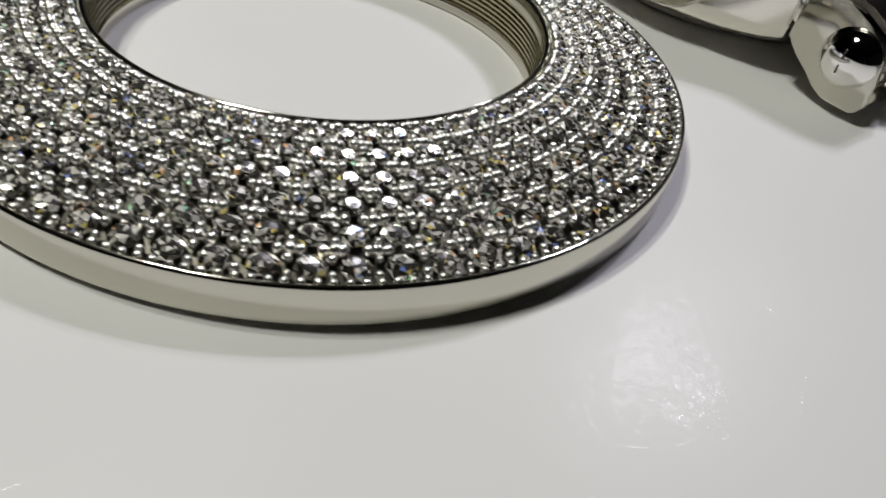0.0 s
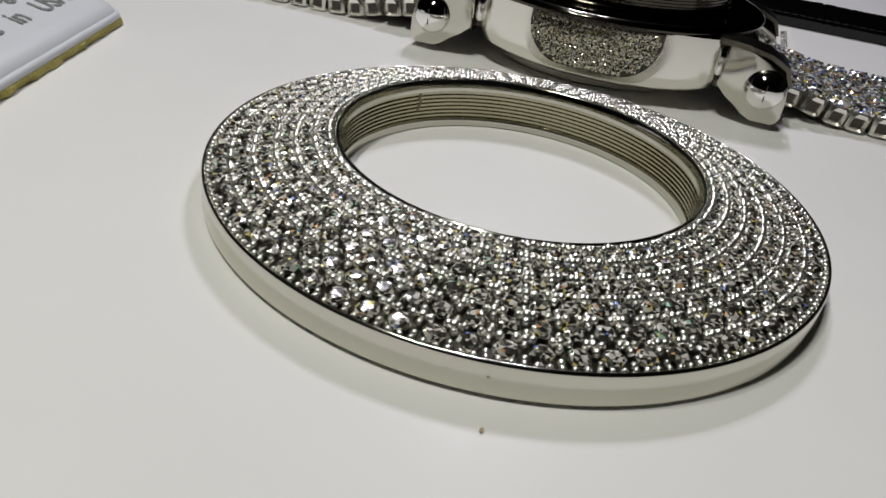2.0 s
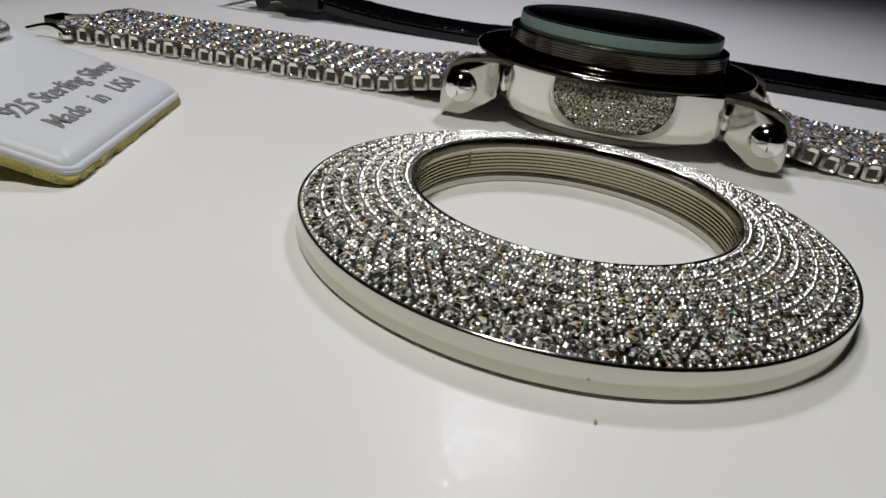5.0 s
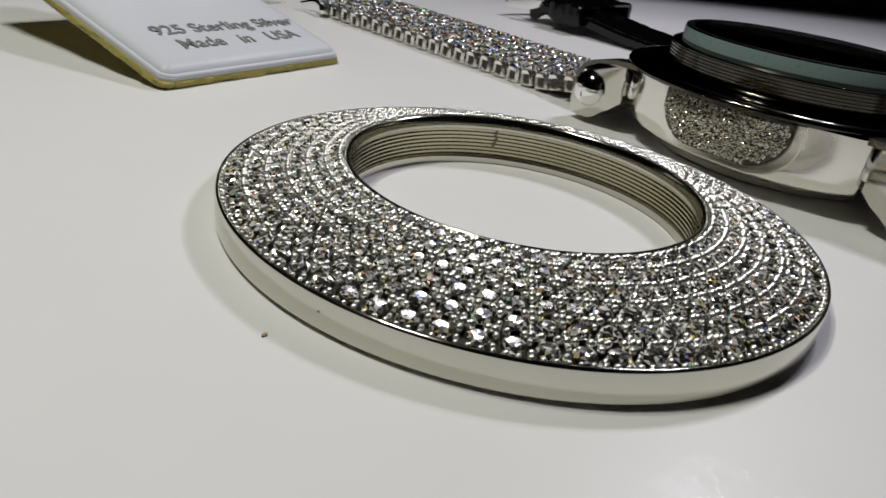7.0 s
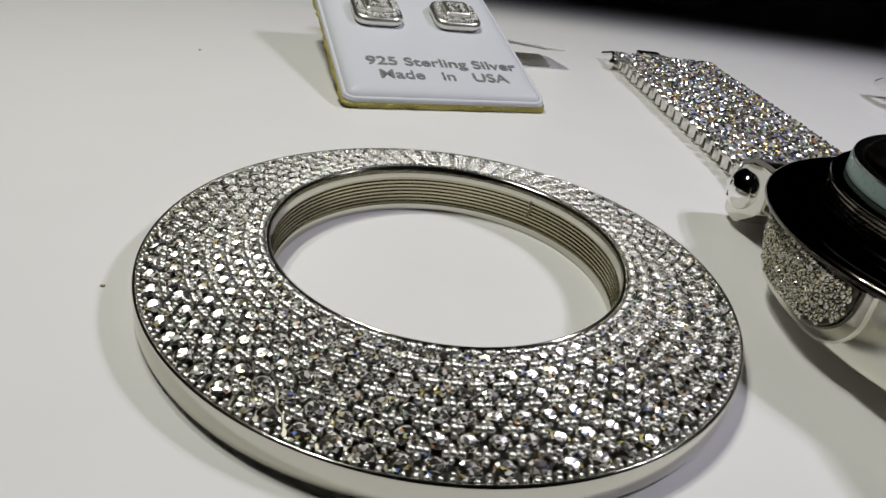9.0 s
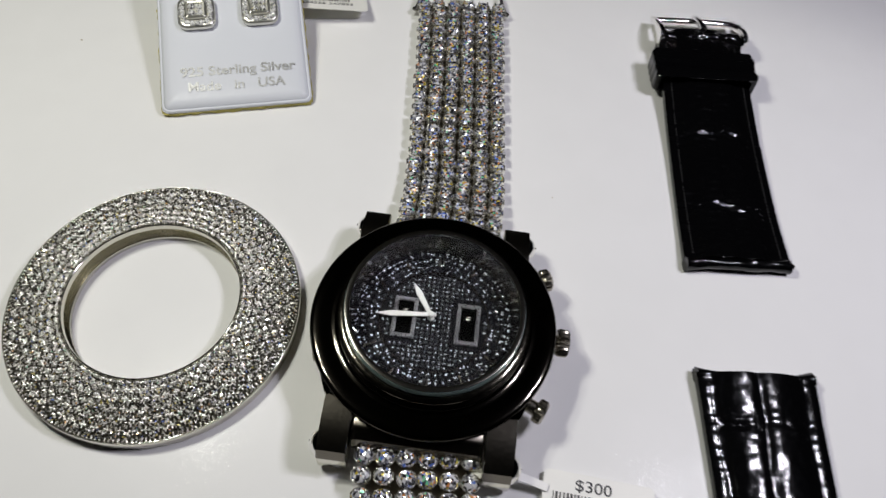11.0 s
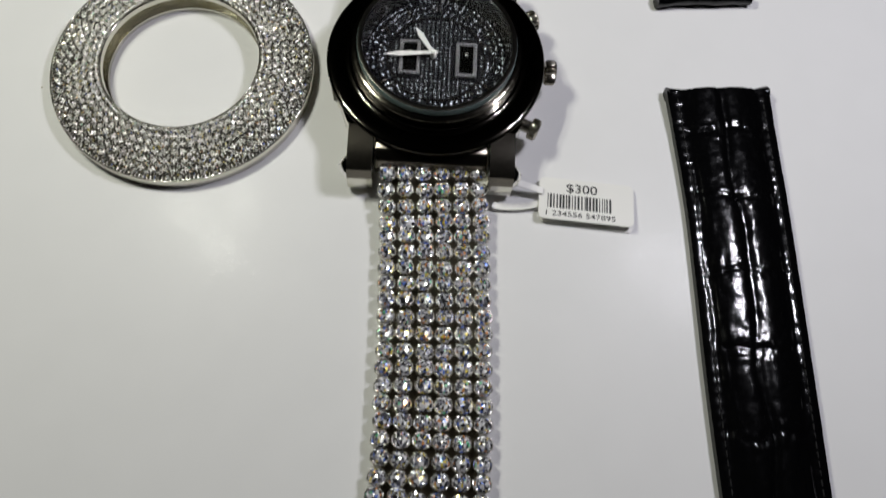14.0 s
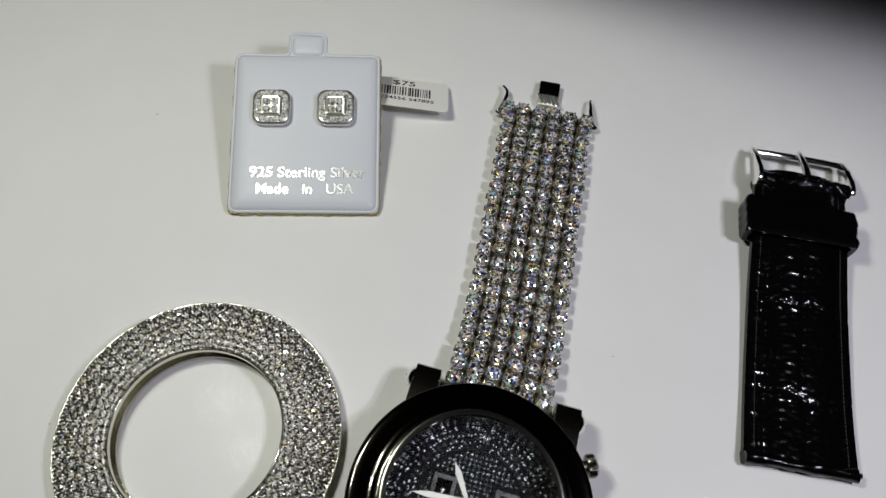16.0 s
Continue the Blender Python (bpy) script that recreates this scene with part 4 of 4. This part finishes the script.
def rolled_end(points, radius, seed, dents=0.22):
    """A soft, dented roll of leather; its two ends flare a little."""
    line = spline(points, 40)
    b = bmesh.new()
    n, rings = 16, []
    for i, p in enumerate(line):
        flare = 1 + 0.22 * abs(i / 20 - 1) ** 6
        ring = []
        for k in range(n):
            a = 2 * math.pi * k / n
            r = radius * flare * (1 + dents * noise.noise((p[0] * 0.35, math.cos(a) * 1.3 + seed, math.sin(a) * 1.3)) + 0.07 * noise.noise((p[0] * 1.4, a, seed)))
            ring.append(b.verts.new(Vector(p) + Vector((0, 0.85 * r * math.cos(a), r * math.sin(a)))))
        rings.append(ring)
    for p, q in zip(rings, rings[1:]):
        for k in range(n):
            b.faces.new((p[k], p[(k + 1) % n], q[(k + 1) % n], q[k]))
    b.faces.new(rings[0][::-1])
    b.faces.new(rings[-1])
    return b


def strap_end_tubes():
    # rolled ends where the spring bars sit
    part("bar_loop", rolled_end([(108.9, -18.4, 1.5), (115.0, -19.8, 1.9), (121.0, -20.5, 2.0), (127.0, -20.9, 1.9), (132.9, -20.6, 1.5)], 1.55, 2.0), leather, lower_strap, "", 70)
    part("bar_loop", rolled_end([(112.9, 7.6, 1.5), (118.5, 7.3, 1.9), (124.7, 6.7, 2.0), (130.5, 6.3, 1.9), (136.5, 6.0, 1.5)], 1.5, 7.0), leather, upper_strap, "", 70)
    b = sweep([(136.0, 6.2, 1.7), (137.4, 6.0, 1.7)], 0.75, 10)
    part("spring_bar", b, chrome, upper_strap, "chrome spring bar end")


def keeper_and_buckle():
    turn = pose(129.2, 62.6, 0, 0, 0, -5)
    # keeper loop: a crumpled, rounded band round the strap
    out, inn = round_rect(26.4, 6.2, 1.3, 9), round_rect(23.2, 4.4, 1.0, 9)
    b = bmesh.new()
    n = len(out)
    cross = []
    for k in range(21):
        half = -4.9 + 9.8 * k / 20
        grow = -0.07 * abs(half / 4.9) ** 8
        cross.append([b.verts.new(turn @ Vector((x * (1 + grow * 0.4) + 0.35 * noise.noise((z * 0.5, half * 0.5, 3.0)), half + 0.5 * noise.noise((x * 0.2, z * 0.3, half * 0.2)), 5.3 + z * (1 + grow) + 0.55 * noise.noise((x * 0.3, half * 0.5, z * 0.5)) + 0.3 * noise.noise((x * 0.9, half * 1.1, 9.0))))) for x, z in out])
    for half in (4.8, -4.8):
        cross.append([b.verts.new(turn @ Vector((x, half, 5.3 + z))) for x, z in inn])
    for p, q in zip(cross, cross[1:] + cross[:1]):
        for i in range(n):
            b.faces.new((p[i], p[(i + 1) % n], q[(i + 1) % n], q[i]))
    part("keeper_loop", b, leather, upper_strap, "crumpled black leather keeper loop", 60)
    # fold of leather round the buckle bar
    f = rolled_end([(121.0, 75.0, 4.4), (126, 74.9, 4.7), (131.3, 74.6, 4.8), (136.6, 74.2, 4.7), (141.6, 73.6, 4.4)], 2.55, 4.0, 0.5)
    part("buckle_fold", f, leather, upper_strap, "", 70)
    base = pose(131.8, 76.0, 0, 0, 0, -5)
    side = [(8.0, 2.7), (8.7, 3.3), (8.3, 4.2), (4.2, 6.4), (0.5, 8.0), (-2.2, 8.5), (-3.6, 7.9), (-4.1, 6.4), (-3.4, 4.4), (-1.0, 3.3), (3.5, 2.6)]
    bar = sweep([base @ Vector((x, 7.4 + 0.3 * (1 - (x / 11) ** 2), 3.5)) for x in (-10.8, -6, 0, 6, 10.8)], 0.9, 12, flat=0.8)
    buckle = part("buckle", bar, chrome, upper_strap, "polished chrome buckle front bar")
    for sx in (-1, 1):
        m = base @ Matrix(((0, 0, 1.0, sx * 11.1 - 0.65), (1, 0, 0, 0), (0, 1, 0, 0), (0, 0, 0, 1)))
        b = prism(side, 1.3, m)
        bmesh.ops.bevel(b, geom=b.edges[:], offset=0.35, segments=2, affect="EDGES", profile=0.5, clamp_overlap=True)
        part("side_plate", b, chrome, buckle, "wedge-shaped chrome side plate")
    part("buckle_bar", sweep([base @ Vector((-11.4, -1.4, 5.6)), base @ Vector((11.4, -1.4, 5.6))], 0.7, 10), chrome, buckle)
    part("buckle_prong", sweep([base @ Vector(p) for p in ((0, -1.0, 8.3), (0, 1.5, 7.8), (0, 5.0, 6.2), (0.1, 7.6, 5.0), (0.1, 9.0, 4.0))], [1.0, 0.95, 0.85, 0.8, 0.5], 10), chrome, buckle, "chrome buckle prong")


def punched_holes():
    for k in range(5):
        x, y = 113.4 - 0.82 * k, -90.1 - 6.55 * k
        hole = lathe([(0.62, 3.0), (0.7, 3.62), (0.95, 3.7), (1.15, 3.55), (1.2, 3.0)], 20)
        part("hole_rim", moved(hole, Matrix.Translation((x, y, -0.35))), leather, lower_strap)
        # solid black disc stands in for the dark inside the hole
        dark = disc_lathe([(0, 2.6), (0.66, 2.6), (0.66, 3.34), (0, 3.34)], 16)
        part("punched_hole", moved(dark, Matrix.Translation((x, y, -0.35))), pane_black, lower_strap, "punched buckle hole")


strap_end_tubes()
keeper_and_buckle()
punched_holes()


# ---- crumbs ----
def crumb(at, r):
    b = bmesh.new()
    bmesh.ops.create_icosphere(b, subdivisions=1, radius=r, matrix=Matrix.Translation((at[0], at[1], r * 0.5)) @ Matrix.Diagonal((1.4, 0.8, 0.6, 1)))
    ob = new("crumb", mesh_of(b, "crumb", crumb_mat))
    tagged(ob, "tiny beige crumb lying on the white table", "crumb", "crumbs on the table")


crumb((-31.9, -0.6), 0.2)
crumb((-31.0, 79.0), 0.22)
crumb((86.0, 27.0), 0.16)
